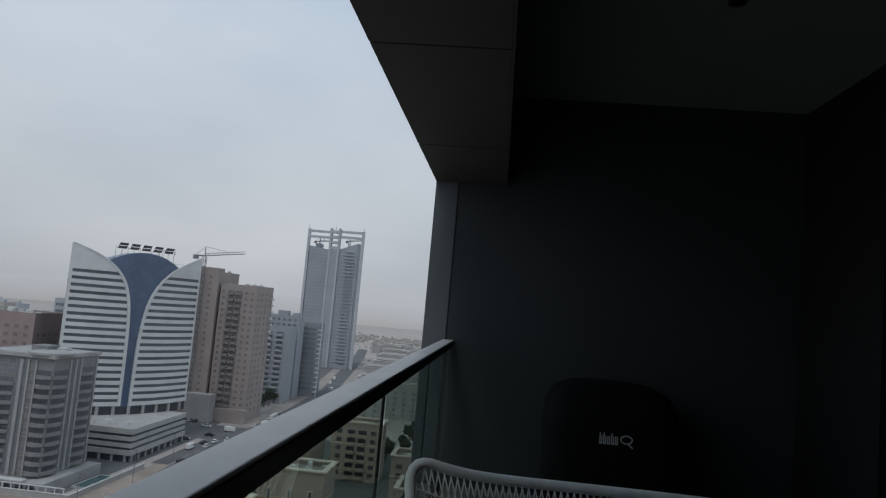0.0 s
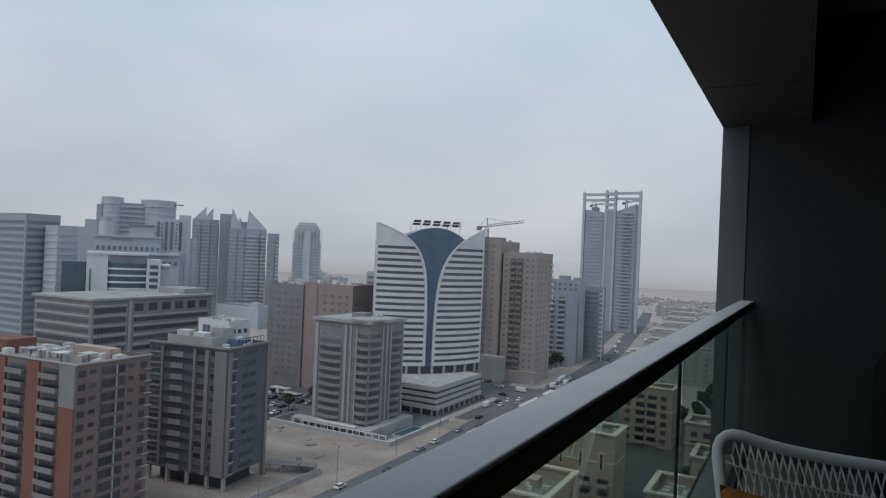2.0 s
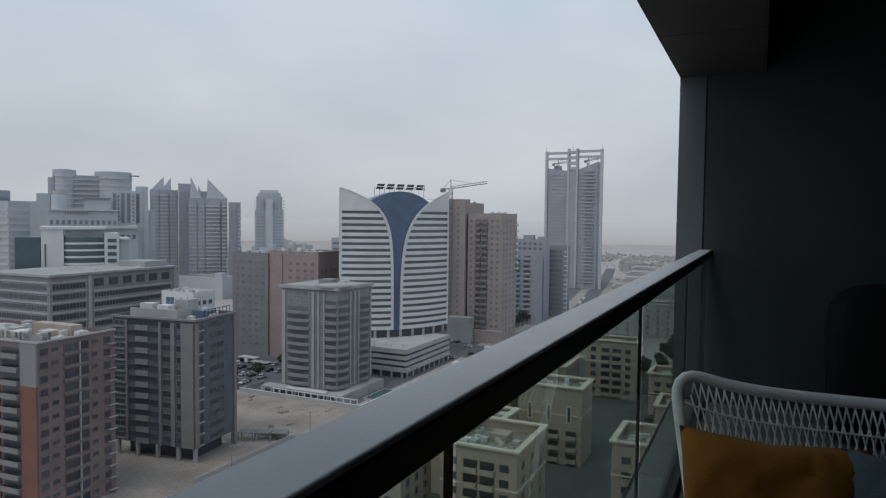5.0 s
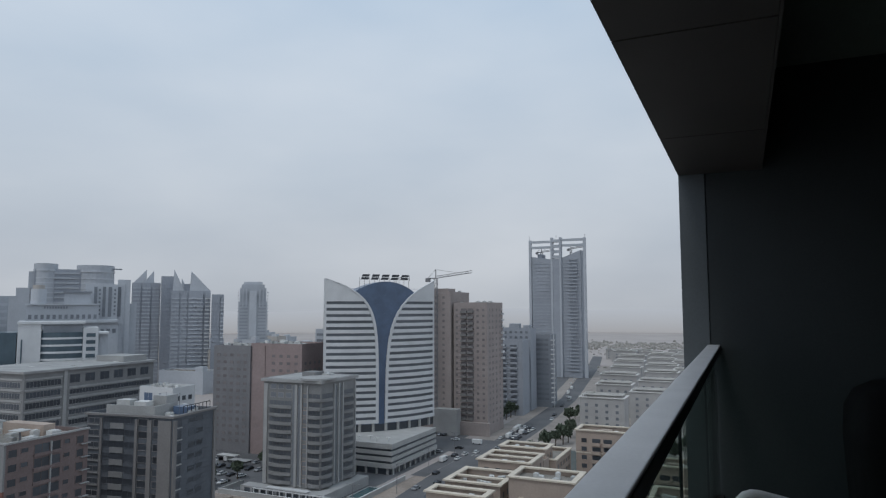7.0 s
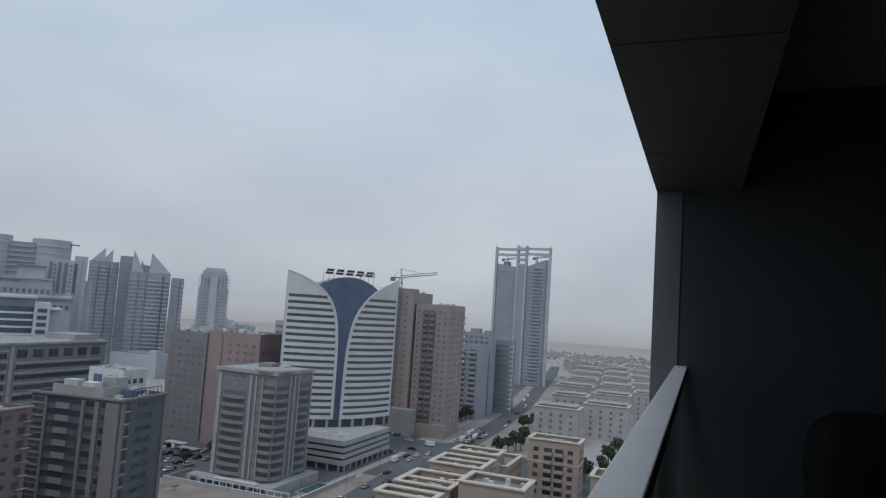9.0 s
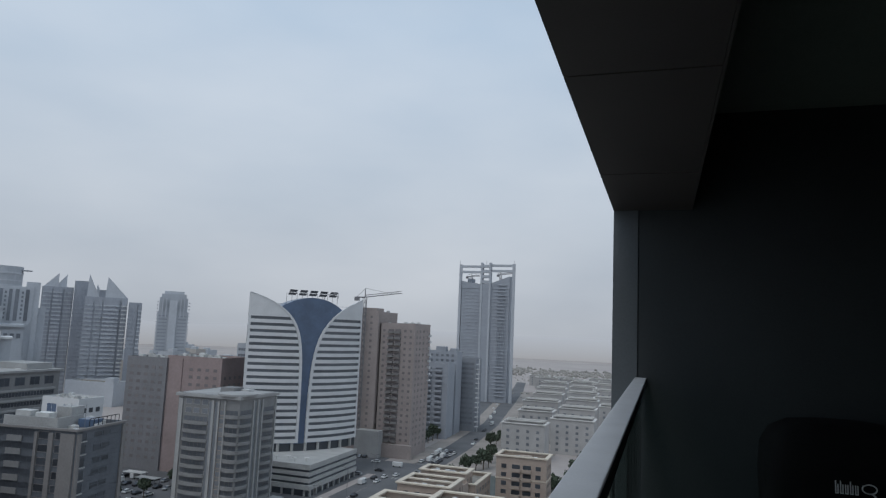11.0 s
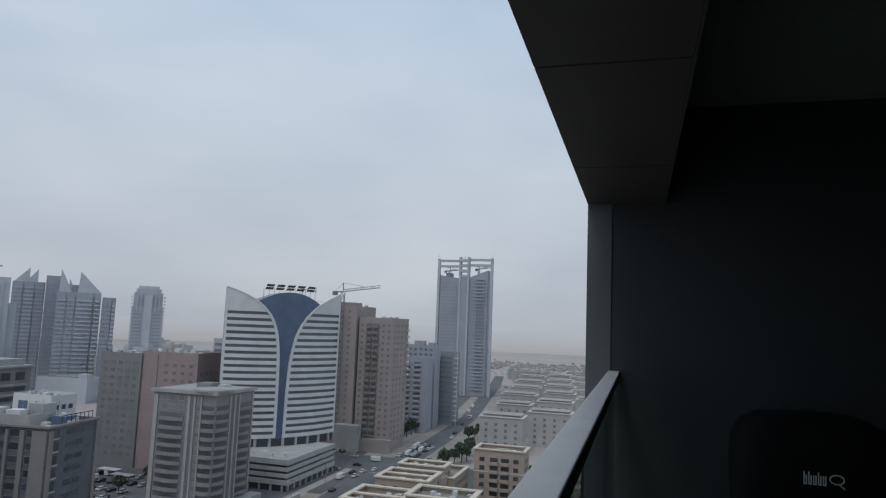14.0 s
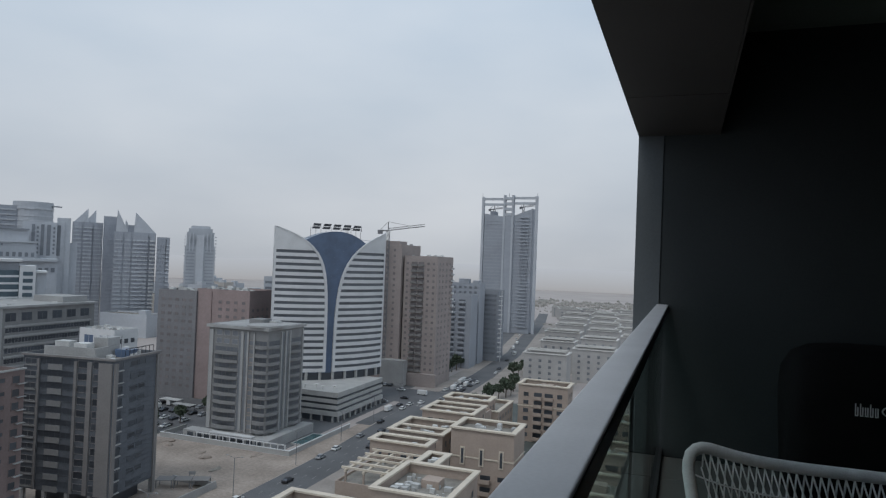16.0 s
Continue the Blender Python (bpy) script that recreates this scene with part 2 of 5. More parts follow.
def tube(bm, pts, r, sides=8, closed=False):
    """A round tube along points, with shared rings."""
    pts = [Vector(p) for p in pts]
    rings, n = [], len(pts)
    for k, p in enumerate(pts):
        a = pts[k - 1] if (k or closed) else p
        b = pts[(k + 1) % n] if (k < n - 1 or closed) else p
        q = (b - a).to_track_quat("Z", "Y")
        rings.append([bm.verts.new(p + q @ Vector((r * math.cos(2 * math.pi * i / sides), r * math.sin(2 * math.pi * i / sides), 0))) for i in range(sides)])
    for k in range(n if closed else n - 1):
        r0, r1 = rings[k], rings[(k + 1) % n]
        for i in range(sides):
            j = (i + 1) % sides
            bm.faces.new((r0[i], r0[j], r1[j], r1[i]))
    if not closed:
        bm.faces.new(rings[0][::-1])
        bm.faces.new(rings[-1])


def mesh_of(name, bm, mats, smooth=False):
    bmesh.ops.recalc_face_normals(bm, faces=bm.faces)
    me = bpy.data.meshes.new(name)
    bm.to_mesh(me)
    bm.free()
    for m in mats if isinstance(mats, (list, tuple)) else (mats,):
        me.materials.append(m)
    if smooth:
        for p in me.polygons:
            p.use_smooth = True
    return me


def part(name, bm, material, parent, label="", loc=(0, 0, 0), smooth=False):
    ob = new(name, mesh_of(name, bm, material, smooth))
    ob.parent, ob.location = parent, loc
    return tagged(ob, label) if label else ob


def setting(name, bm, material, label, category, loc=(0, 0, 0)):
    ob = new(name, mesh_of(name, bm, material))
    ob.location = loc
    return tagged(ob, label, category, kind="structure")


def thing(name, label, category, loc, rz=0, group=""):
    ob = new(name)
    ob.matrix_world = pose(*loc, 0, 0, rz)
    return tagged(ob, label, category, group)


def boxes(name, material, parent, *bs, label=""):
    bm = bmesh.new()
    for b in bs:
        box(bm, *b)
    return part(name, bm, material, parent, label)


# ---- balcony ----
RAIL0, RAIL1 = 0.172, 0.264
SPOT_X, SPOT_Y = 1.77, 3.60
# the tower that carries the balcony, below and behind it

END, RIGHT, BACK, CEIL = 5.464, 2.95, -0.9, 3.21

bm = bmesh.new()
box(bm, 0.05, BACK - 20, GROUND, 26, END + 14, -0.31)
box(bm, RIGHT + 0.31, BACK - 20, -0.31, 26, END + 14, 12)
setting("wall_tower", bm, M["soffit"], "dark clad residential tower under the balcony", "wall")

bm = bmesh.new()
box(bm, 0.0, BACK, -0.30, RIGHT + 0.3, END + 0.3, -0.012)
floor = setting("floor", bm, M["joint"], "balcony floor slab under grey tiles", "floor")

bm = bmesh.new()
box(bm, 0.0, END + 0.015, -0.3, RIGHT + 0.3, END + 0.3, CEIL)
wall_end = setting("wall_end", bm, M["wall"], "charcoal painted end wall with a vertical groove", "wall")

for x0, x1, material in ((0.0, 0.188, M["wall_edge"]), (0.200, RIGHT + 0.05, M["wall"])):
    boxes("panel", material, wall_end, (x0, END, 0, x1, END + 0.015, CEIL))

# unseen closing wall, moved close so that less sky light enters
bm = bmesh.new()
box(bm, 0.0, BACK - 0.3, -0.3, RIGHT + 0.3, BACK, CEIL)
wall_back = setting("wall_back", bm, M["wall"], "unseen charcoal back wall, set close to limit sky light", "wall")

# added unseen wall, keeps sky light out of the balcony's depth
bm = bmesh.new()
box(bm, -0.3, BACK, -0.3, -0.002, 0.15, 2.45)
light_stop_wall = setting("light_stop_wall", bm, M["wall"], "added unseen wall that blocks sky light at the near end of the opening", "wall")

bm = bmesh.new()
box(bm, 0.58, BACK, CEIL, RIGHT + 0.3, END, CEIL + 0.3)
ceiling = setting("ceiling", bm, M["ceiling"], "dark painted balcony ceiling", "ceiling")

# beam over the opening, clad with panels
bm = bmesh.new()
box(bm, 0.012, BACK - 0.3, 2.462, 0.58, END, CEIL + 0.3)
beam = setting("beam", bm, M["joint"], "edge beam clad in dark bronze panels over the opening", "beam")
joints = [END - 0.002, 4.21, 2.55, 0.89, -0.77]
for y1, y0 in zip(joints, joints[1:]):
    bm = bmesh.new()
    box(bm, 0.0, y0 + 0.007, 2.45, 0.578, y1 - 0.007, 2.462)
    box(bm, 0.0, y0 + 0.005, 2.462, 0.012, y1 - 0.005, CEIL + 0.3)
    box(bm, 0.58, y0 + 0.001, 2.45, 0.592, y1 - 0.001, CEIL)
    part("panel", bm, M["soffit"], beam)

# inner side: wall with a sliding glass door
bm = bmesh.new()
box(bm, RIGHT, 4.3, 0, RIGHT + 0.3, END, CEIL)
box(bm, RIGHT, BACK, 2.45, RIGHT + 0.3, 4.3, CEIL)
box(bm, RIGHT, BACK, 0, RIGHT + 0.3, -0.5, 2.45)
wall_inner = setting("wall_inner", bm, M["cladding"], "black clad inner wall of the balcony round the glass door", "wall")
door = tagged(new("door_1"), "dark framed sliding glass door, closed", "door", kind="structure")
door.location = (RIGHT, -0.5, 0)
for k in range(3):
    y0 = k * 1.6
    boxes("frame", M["dark_metal"], door, (0.05, y0, 0, 0.13, y0 + 0.07, 2.45), (0.05, y0 + 1.53, 0, 0.13, y0 + 1.6, 2.45), (0.05, y0 + 0.07, 0, 0.13, y0 + 1.53, 0.08), (0.05, y0 + 0.07, 2.37, 0.13, y0 + 1.53, 2.45))
    boxes("pane", M["door_glass"], door, (0.08, y0 + 0.07, 0.08, 0.10, y0 + 1.53, 2.37))

# floor tiles
tile = bmesh.new()
soft_box(tile, 0.003, 0.003, -0.012, 0.597, 0.597, 0.0, 0.002, 1)
tile_mesh = mesh_of("tile", tile, M["floor"])
for i in range(5):
    for j in range(11):
        if 0.02 + i * 0.6 + 0.6 > RIGHT + 0.1:
            continue
        ob = new("tile", tile_mesh)
        ob.parent, ob.location = floor, (0.02 + i * 0.6, BACK + 0.02 + j * 0.575, 0)
        ob.scale = (1, 0.958, 1)

# railing
railing = thing("glass_railing", "glass balcony railing with a grey metal handrail", "railing", (0, 0, 0))
bm = bmesh.new()
soft_box(bm, RAIL0, BACK + 0.001, 1.140, RAIL1 - 0.004, END - 0.001, 1.15, 0.004, 3)
part("handrail", bm, M["rail"], railing, "grey anodised metal handrail cap")
# lower side of the handrail, shade painted in as black
bm = bmesh.new()
soft_box(bm, RAIL0 + 0.001, BACK + 0.001, 1.096, RAIL1 - 0.004, END - 0.001, 1.1395, 0.003, 2)
part("rail_shade_side", bm, M["rail_side"], railing, "lower side of the handrail, coloured black for its shade")
gaps = [BACK + 0.02, 0.83, 2.42, 4.05, END - 0.01]
GX = (RAIL0 + RAIL1) / 2
for y0, y1 in zip(gaps, gaps[1:]):
    bm = bmesh.new()
    box(bm, GX - 0.008, y0 + 0.006, 0.06, GX + 0.008, y1 - 0.006, 1.094)
    for f in bm.faces:
        f.material_index = 0 if f.calc_center_median().x > GX + 0.007 else 1
    ob = part("glass_panel", bm, (M["rail_glass"], M["clear"]), railing, "greenish clear safety glass panel")
    ob.visible_shadow = False
for y in gaps[1:-1]:
    boxes("joint_strip", M["joint"], railing, (GX - 0.005, y - 0.0045, 0.06, GX + 0.005, y + 0.0045, 1.094))
boxes("base_channel", M["dark_metal"], railing, (GX - 0.03, BACK + 0.001, 0.0, GX + 0.03, END - 0.001, 0.06))

# woven garden sofa
SX0, SX1, SY = 0.383, 1.62, 2.0
sofa = thing("garden_sofa", "pale grey rope-woven garden sofa with a curved back", "sofa", (SX0, SY, 0))
SW = SX1 - SX0


def back_point(u, v):
    """u across the back, 0 to 1; v up it, 0 at the seat, 1 at the rim."""
    lift = 0.072 * (abs(2 * u - 1) ** 5)
    top = 0.908 + lift
    z = 0.36 + (top - 0.36) * v
    inset = 0.11 * (1 - v)
    x = inset + (SW - 2 * inset) * u
    y = -0.12 * (1 - v) - 0.10 * abs(2 * u - 1) ** 3 + 0.02
    return Vector((x, y, z))


rim = [back_point(0, v / 12 * 0.86) for v in range(13)]
turn = [(0.0035, 0.900), (0.011, 0.938), (0.023, 0.968), (0.038, 0.988), (0.055, 0.998)]
rim += [back_point(u, v) for u, v in turn]
rim += [back_point(0.075 + 0.85 * k / 24, 1.0) for k in range(25)]
rim += [back_point(1 - u, v) for u, v in reversed(turn)]
rim += [back_point(1, 0.86 - v / 12 * 0.86) for v in range(13)]
bm = bmesh.new()
tube(bm, rim, 0.0155, 10)
part("rim", bm, M["rope"], sofa, "thick rope-wound back rim", smooth=True)
bm = bmesh.new()
cords = 64
for k in range(-5, cords + 5):
    for lean in (-1, 1):
        pts = []
        for s in range(13):
            v = s / 12
            u = (k + 0.5 + lean * (3.1 * (v - 0.5) * 2)) / cords
            if 0.028 < u < 0.972:
                p = back_point(u, v * 0.985)
                pts.append(p + Vector((0, 0.003 * lean, 0)))
        if len(pts) > 1:
            tube(bm, pts, 0.0024, 5)
for v in (0.22, 0.36, 0.50, 0.62, 0.74, 0.86):
    tube(bm, [back_point(0.01 + 0.98 * k / 30, v) + Vector((0, -0.005, 0)) for k in range(31)], 0.0026, 5)
tagged(part("woven_back", bm, M["rope"], sofa, "open diamond weave of pale rope", smooth=True), kind="stuff")
bm = bmesh.new()
tube(bm, [(0.11, -0.10, 0.36), (SW - 0.11, -0.10, 0.36), (SW - 0.04, -0.62, 0.38), (0.04, -0.62, 0.38)], 0.02, 8, True)
part("seat_frame", bm, M["rope"], sofa, smooth=True)
for x, y in ((0.14, -0.10), (SW - 0.14, -0.10), (0.08, -0.58), (SW - 0.08, -0.58)):
    bm = bmesh.new()
    bar(bm, (x, y, 0.0), (x, y, 0.37), 0.014, 10)
    part("leg", bm, M["rope"], sofa)
bm = bmesh.new()
soft_box(bm, 0.10, -0.62, 0.37, SW - 0.10, -0.13, 0.46, 0.03, 3)
part("seat_cushion", bm, M["seat"], sofa, "grey fabric seat cushion", smooth=True)


def cushion(name, label, material, w, h, d, m):
    bm = bmesh.new()
    n = 26
    grid = {}
    for side in (1, -1):
        for i in range(n + 1):
            for j in range(n + 1):
                a, b = 2 * i / n - 1, 2 * j / n - 1
                edge = i in (0, n) or j in (0, n)
                if edge and side < 0:
                    grid[side, i, j] = grid[1, i, j]
                    continue
                puff = (max(0.0, (1 - a ** 4) * (1 - b ** 4))) ** 0.5
                pin = 1 - 0.09 * (1 - abs(a * b)) * (abs(a) ** 6 + abs(b) ** 6) + 0.02 * noise.noise(Vector((a * 3.1, b * 3.1, h * 4)))
                wob = 0.020 * noise.noise(Vector((a * 2.2, b * 2.2, side * 2.0 + h * 9))) + 0.020 * abs(noise.noise(Vector((a * 5 + b * 3, b * 6 - a * 4, h * 7)))) + 0.006 * noise.noise(Vector((a * 11, b * 9, d * 5)))
                grid[side, i, j] = bm.verts.new((a * pin * w / 2, side * (d / 2 * puff + wob * (not edge)), b * pin * h / 2))
    for side in (1, -1):
        for i in range(n):
            for j in range(n):
                bm.faces.new([grid[side, i + p, j + q] for p, q in ((0, 0), (1, 0), (1, 1), (0, 1))])
    ob = new(name, mesh_of(name, bm, material, True))
    ob.matrix_world = m
    return tagged(ob, label, "cushion", "cushions on the sofa")


cushion("cushion", "mustard velvet cushion leaning on the sofa back", M["mustard"], 0.43, 0.42, 0.15, pose(SX0 + 0.245, SY - 0.19, 0.632, -14, -0.5, 0))
cushion("cushion", "slate blue fabric cushion leaning on the sofa back", M["slate"], 0.43, 0.42, 0.15, pose(SX0 + 0.60, SY - 0.215, 0.628, -14, 1, -4))

# covered barbecue
grill = thing("covered_barbecue", "barbecue on a cart under a black vinyl cover", "barbecue", (1.46, 5.04, 0))
bm = bmesh.new()
secs = ((0.02, 0.44, 0.33), (0.35, 0.455, 0.34), (0.62, 0.47, 0.345), (0.80, 0.455, 0.335), (0.90, 0.40, 0.29), (0.955, 0.30, 0.22), (0.975, 0.16, 0.12))
rings = []
for z, a, b in secs:
    ring = []
    for i in range(40):
        th = 2 * math.pi * i / 40
        c, s = math.cos(th), math.sin(th)
        e = 0.42
        fold = 1 + 0.012 * math.sin(9 * th + z * 5) * (1 - z * 0.6)
        ring.append(bm.verts.new((a * math.copysign(abs(c) ** e, c) * fold, b * math.copysign(abs(s) ** e, s) * fold, z)))
    rings.append(ring)
for r0, r1 in zip(rings, rings[1:]):
    for i in range(40):
        bm.faces.new((r0[i], r0[(i + 1) % 40], r1[(i + 1) % 40], r1[i]))
bm.faces.new(rings[-1])
bm.faces.new(rings[0][::-1])
part("cover", bm, M["cover"], grill, smooth=True)
# printed emblem as plain strokes and a ring
bm = bmesh.new()
for k in range(5):
    h = 0.075 if k in (0, 1, 3) else 0.055
    x = -0.105 + k * 0.026
    box(bm, x, -0.363, 0.585, x + 0.006, -0.358, 0.585 + h)
    box(bm, x + 0.012, -0.363, 0.585, x + 0.018, -0.358, 0.585 + 0.055)
    box(bm, x + 0.006, -0.363, 0.585, x + 0.012, -0.358, 0.592)
tube(bm, [(0.075 + 0.038 * math.cos(a * math.pi / 10), -0.36, 0.625 + 0.026 * math.sin(a * math.pi / 10)) for a in range(20)], 0.004, 6, True)
bar(bm, (0.085, -0.36, 0.602), (0.118, -0.36, 0.572), 0.005)
part("emblem", bm, M["print"], grill, "pale printed emblem")

# ceiling spot
spot = thing("ceiling_spot", "small round recessed ceiling spot, switched off", "ceiling lamp", (SPOT_X, SPOT_Y, CEIL))
bm = bmesh.new()
tube(bm, [(0.045 * math.cos(a * math.pi / 12), 0.045 * math.sin(a * math.pi / 12), -0.004) for a in range(24)], 0.007, 6, True)
part("trim_ring", bm, M["dark_metal"], spot)
bm = bmesh.new()
bar(bm, (0, 0, -0.004), (0, 0, 0.0), 0.04, 20)
part("lens", bm, M["door_glass"], spot)


# ---- ground and roads ----
def strip(name, pts, z, material, label, category, thick=0.12):
    """A flat band along (x_left, x_right, y) rows."""
    bm = bmesh.new()
    lo = [(bm.verts.new((a, y, z - thick)), bm.verts.new((b, y, z - thick))) for a, b, y in pts]
    hi = [(bm.verts.new((a, y, z)), bm.verts.new((b, y, z))) for a, b, y in pts]
    for k in range(len(pts) - 1):
        bm.faces.new((hi[k][0], hi[k][1], hi[k + 1][1], hi[k + 1][0]))
        bm.faces.new((lo[k][0], hi[k][0], hi[k + 1][0], lo[k + 1][0]))
        bm.faces.new((hi[k][1], lo[k][1], lo[k + 1][1], hi[k + 1][1]))
    bm.faces.new((lo[0][0], lo[0][1], hi[0][1], hi[0][0]))
    return setting(name, bm, material, label, category)


bm = bmesh.new()
xs = [-4600 + 400 * i for i in range(24)]
grid = [[bm.verts.new((x, y, GROUND)) for x in xs] for y in xs]
for r0, r1 in zip(grid, grid[1:]):
    for i in range(len(xs) - 1):
        bm.faces.new((r0[i], r0[i + 1], r1[i + 1], r1[i]))
ground = setting("ground", bm, M["sand"], "pale dusty desert ground reaching the horizon", "ground")

ROAD = [(-118, -104, -200), (-118, -104, 215), (-122, -105, 275), (-121, -106, 340), (-122, -108, 400), (-129, -117, 510), (-150, -137, 660), (-172, -158, 814), (-196, -183, 960)]
strip("road", ROAD, GROUND + 0.05, M["asphalt"], "grey asphalt road between the towers", "road")
strip("side_road", [(-420, -121.6, 305), (-420, -121.2, 338)], GROUND + 0.045, M["asphalt"], "asphalt side road meeting the main road", "road")
strip("slip_road", [(-128.5, -121.4, 256), (-128.5, -122.2, 275), (-128.5, -121.8, 304.9)], GROUND + 0.04, M["asphalt"], "asphalt slip lane beside the tower podium", "road")
strip("back_road", [(-205, -186, 40), (-205, -186, 304.9)], GROUND + 0.045, M["asphalt"], "narrow asphalt back road behind the towers", "road")
strip("sand_lot", [(-185.5, -118.2, 112), (-185.5, -118.2, 202.5)], GROUND + 0.03, M["lot"], "empty sandy building plot with tyre marks", "ground")
strip("verge", [(-126.6, -118.2, 202.6), (-126.6, -118.4, 215), (-126.6, -120.6, 255.9)], GROUND + 0.03, M["lot"], "sandy verge between the road and the plot wall", "ground")
strip("pavement", [(-104, -92, -200), (-104, -92, 215), (-105, -92.5, 275), (-106, -98, 300)], GROUND + 0.17, M["paving"], "pale sandy footway beside the road", "pavement", 0.15)
strip("pavement_2", [(-131, -121.2, 338.5), (-132, -122.2, 400), (-137, -129.2, 510), (-158, -150.2, 660)], GROUND + 0.12, M["paving"], "pale footway before the brown towers", "pavement", 0.1)
strip("apron", [(-105.9, -58, 330.1), (-107.9, -58, 400), (-116.9, -66, 510), (-136.9, -86, 660), (-157.9, -107, 814)], GROUND + 0.035, M["paving"], "dusty paved apron before the pale housing", "ground")
strip("back_yard", [(-262, -132.6, 207), (-262, -132.6, 304.9)], GROUND + 0.03, M["asphalt"], "asphalt yards behind the towers", "ground")
strip("yard", [(-91.8, 60, -100), (-91.8, 60, 330)], GROUND + 0.03, M["court"], "asphalt courts round the low housing blocks", "ground")
strip("parking", [(-186, -138, 338.5), (-186, -138, 700)], GROUND + 0.03, M["asphalt"], "asphalt forecourt before the towers", "ground")
bm = bmesh.new()
for x in (-114.4, -110.8, -107.4):
    for k in range(20):
        y = 60 + k * 9
        box(bm, x - 0.07, y, GROUND + 0.05, x + 0.07, y + 2.5, GROUND + 0.062)
box(bm, -120.5, 338, GROUND + 0.05, -106.5, 338.7, GROUND + 0.062)
for k in range(8):
    box(bm, -119 + k * 1.7, 300, GROUND + 0.05, -118.2 + k * 1.7, 303.5, GROUND + 0.062)
setting("lane_marks", bm, M["line"], "worn pale lane marks on the road", "road marking")

# far haze at the horizon: a ring that glows in graded haze colours
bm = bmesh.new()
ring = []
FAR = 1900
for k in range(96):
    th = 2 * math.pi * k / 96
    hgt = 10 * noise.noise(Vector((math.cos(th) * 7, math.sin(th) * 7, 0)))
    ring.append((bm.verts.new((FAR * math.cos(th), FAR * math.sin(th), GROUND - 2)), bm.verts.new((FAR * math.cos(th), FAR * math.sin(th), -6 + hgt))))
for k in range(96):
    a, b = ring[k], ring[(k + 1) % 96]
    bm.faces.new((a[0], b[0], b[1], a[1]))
haze = bpy.data.materials.new("haze_glow")
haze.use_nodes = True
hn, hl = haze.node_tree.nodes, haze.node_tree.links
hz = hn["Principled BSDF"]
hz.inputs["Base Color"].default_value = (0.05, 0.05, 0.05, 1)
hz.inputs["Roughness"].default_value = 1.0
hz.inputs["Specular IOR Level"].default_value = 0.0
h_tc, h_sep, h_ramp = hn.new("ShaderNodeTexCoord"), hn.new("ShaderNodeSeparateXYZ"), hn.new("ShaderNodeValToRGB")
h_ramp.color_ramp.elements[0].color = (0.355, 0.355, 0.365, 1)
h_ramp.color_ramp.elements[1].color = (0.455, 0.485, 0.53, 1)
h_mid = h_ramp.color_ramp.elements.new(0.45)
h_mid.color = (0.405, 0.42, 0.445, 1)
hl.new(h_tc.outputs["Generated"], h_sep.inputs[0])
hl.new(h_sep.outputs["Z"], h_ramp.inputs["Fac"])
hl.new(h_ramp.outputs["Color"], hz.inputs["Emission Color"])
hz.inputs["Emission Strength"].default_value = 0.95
setting("backdrop", bm, haze, "ring glowing in painted horizon haze colours", "backdrop")


# ---- buildings ----
PIECES = {}


def window_piece(kind, w, h, wallmat, glassmat):
    """Shared meshes of one window, balcony, band or pier: the built part and its pane. x along the facade, -y outward, z up, origin at its lower middle."""
    key = (kind, round(w, 2), round(h, 2), wallmat.name, glassmat.name)
    if key in PIECES:
        return PIECES[key]
    bm, pane = bmesh.new(), None
    a = w / 2
    if kind in ("window", "strip_window", "balcony"):
        pane = bmesh.new()
        box(pane, -a, -0.03, 0, a, 0.05, h)
        pane = mesh_of("pane", pane, glassmat)
    if kind in ("window", "strip_window"):
        t = 0.12 if kind == "window" else 0.1
        for q in ((-a - t, -0.14, -t, a + t, 0.05, 0), (-a - t, -0.10, h, a + t, 0.05, h + t), (-a - t, -0.10, 0, -a, 0.05, h), (a, -0.10, 0, a + t, 0.05, h)):
            box(bm, *q)
        n = max(1, int(w / 1.6)) if kind == "strip_window" else min(2, max(1, int(w / 1.6)))
        for k in range(1, n):
            x = -a + w * k / n
            box(bm, x - 0.04, -0.07, 0, x + 0.04, -0.03, h)
    elif kind == "balcony":
        box(bm, -a - 0.1, -1.2, -0.35, a + 0.1, 0.05, -0.1)
        box(bm, -a - 0.1, -1.2, -0.1, a + 0.1, -1.05, 0.85)
        box(bm, -a - 0.1, -1.05, -0.1, -a + 0.05, 0.05, 0.85)
        box(bm, a - 0.05, -1.05, -0.1, a + 0.1, 0.05, 0.85)
    elif kind == "band":
        box(bm, -a, -0.35, 0, a, 0.05, h)
    elif kind == "bow":
        n = 8
        rows = []
        for k in range(n + 1):
            f = 2 * k / n - 1
            y = -0.35 - 1.25 * (1 - f * f)
            rows.append([bm.verts.new(p) for p in ((a * f, y, 0), (a * f, y, h), (a * f, 0.05, h), (a * f, 0.05, 0))])
        for r0, r1 in zip(rows, rows[1:]):
            for k in range(4):
                bm.faces.new((r0[k], r1[k], r1[(k + 1) % 4], r0[(k + 1) % 4]))
        bm.faces.new(rows[0])
        bm.faces.new(rows[-1][::-1])
    elif kind == "pier":
        box(bm, -a, -0.45, 0, a, 0.05, h)
    PIECES[key] = (mesh_of(kind, bm, wallmat), pane)
    return PIECES[key]


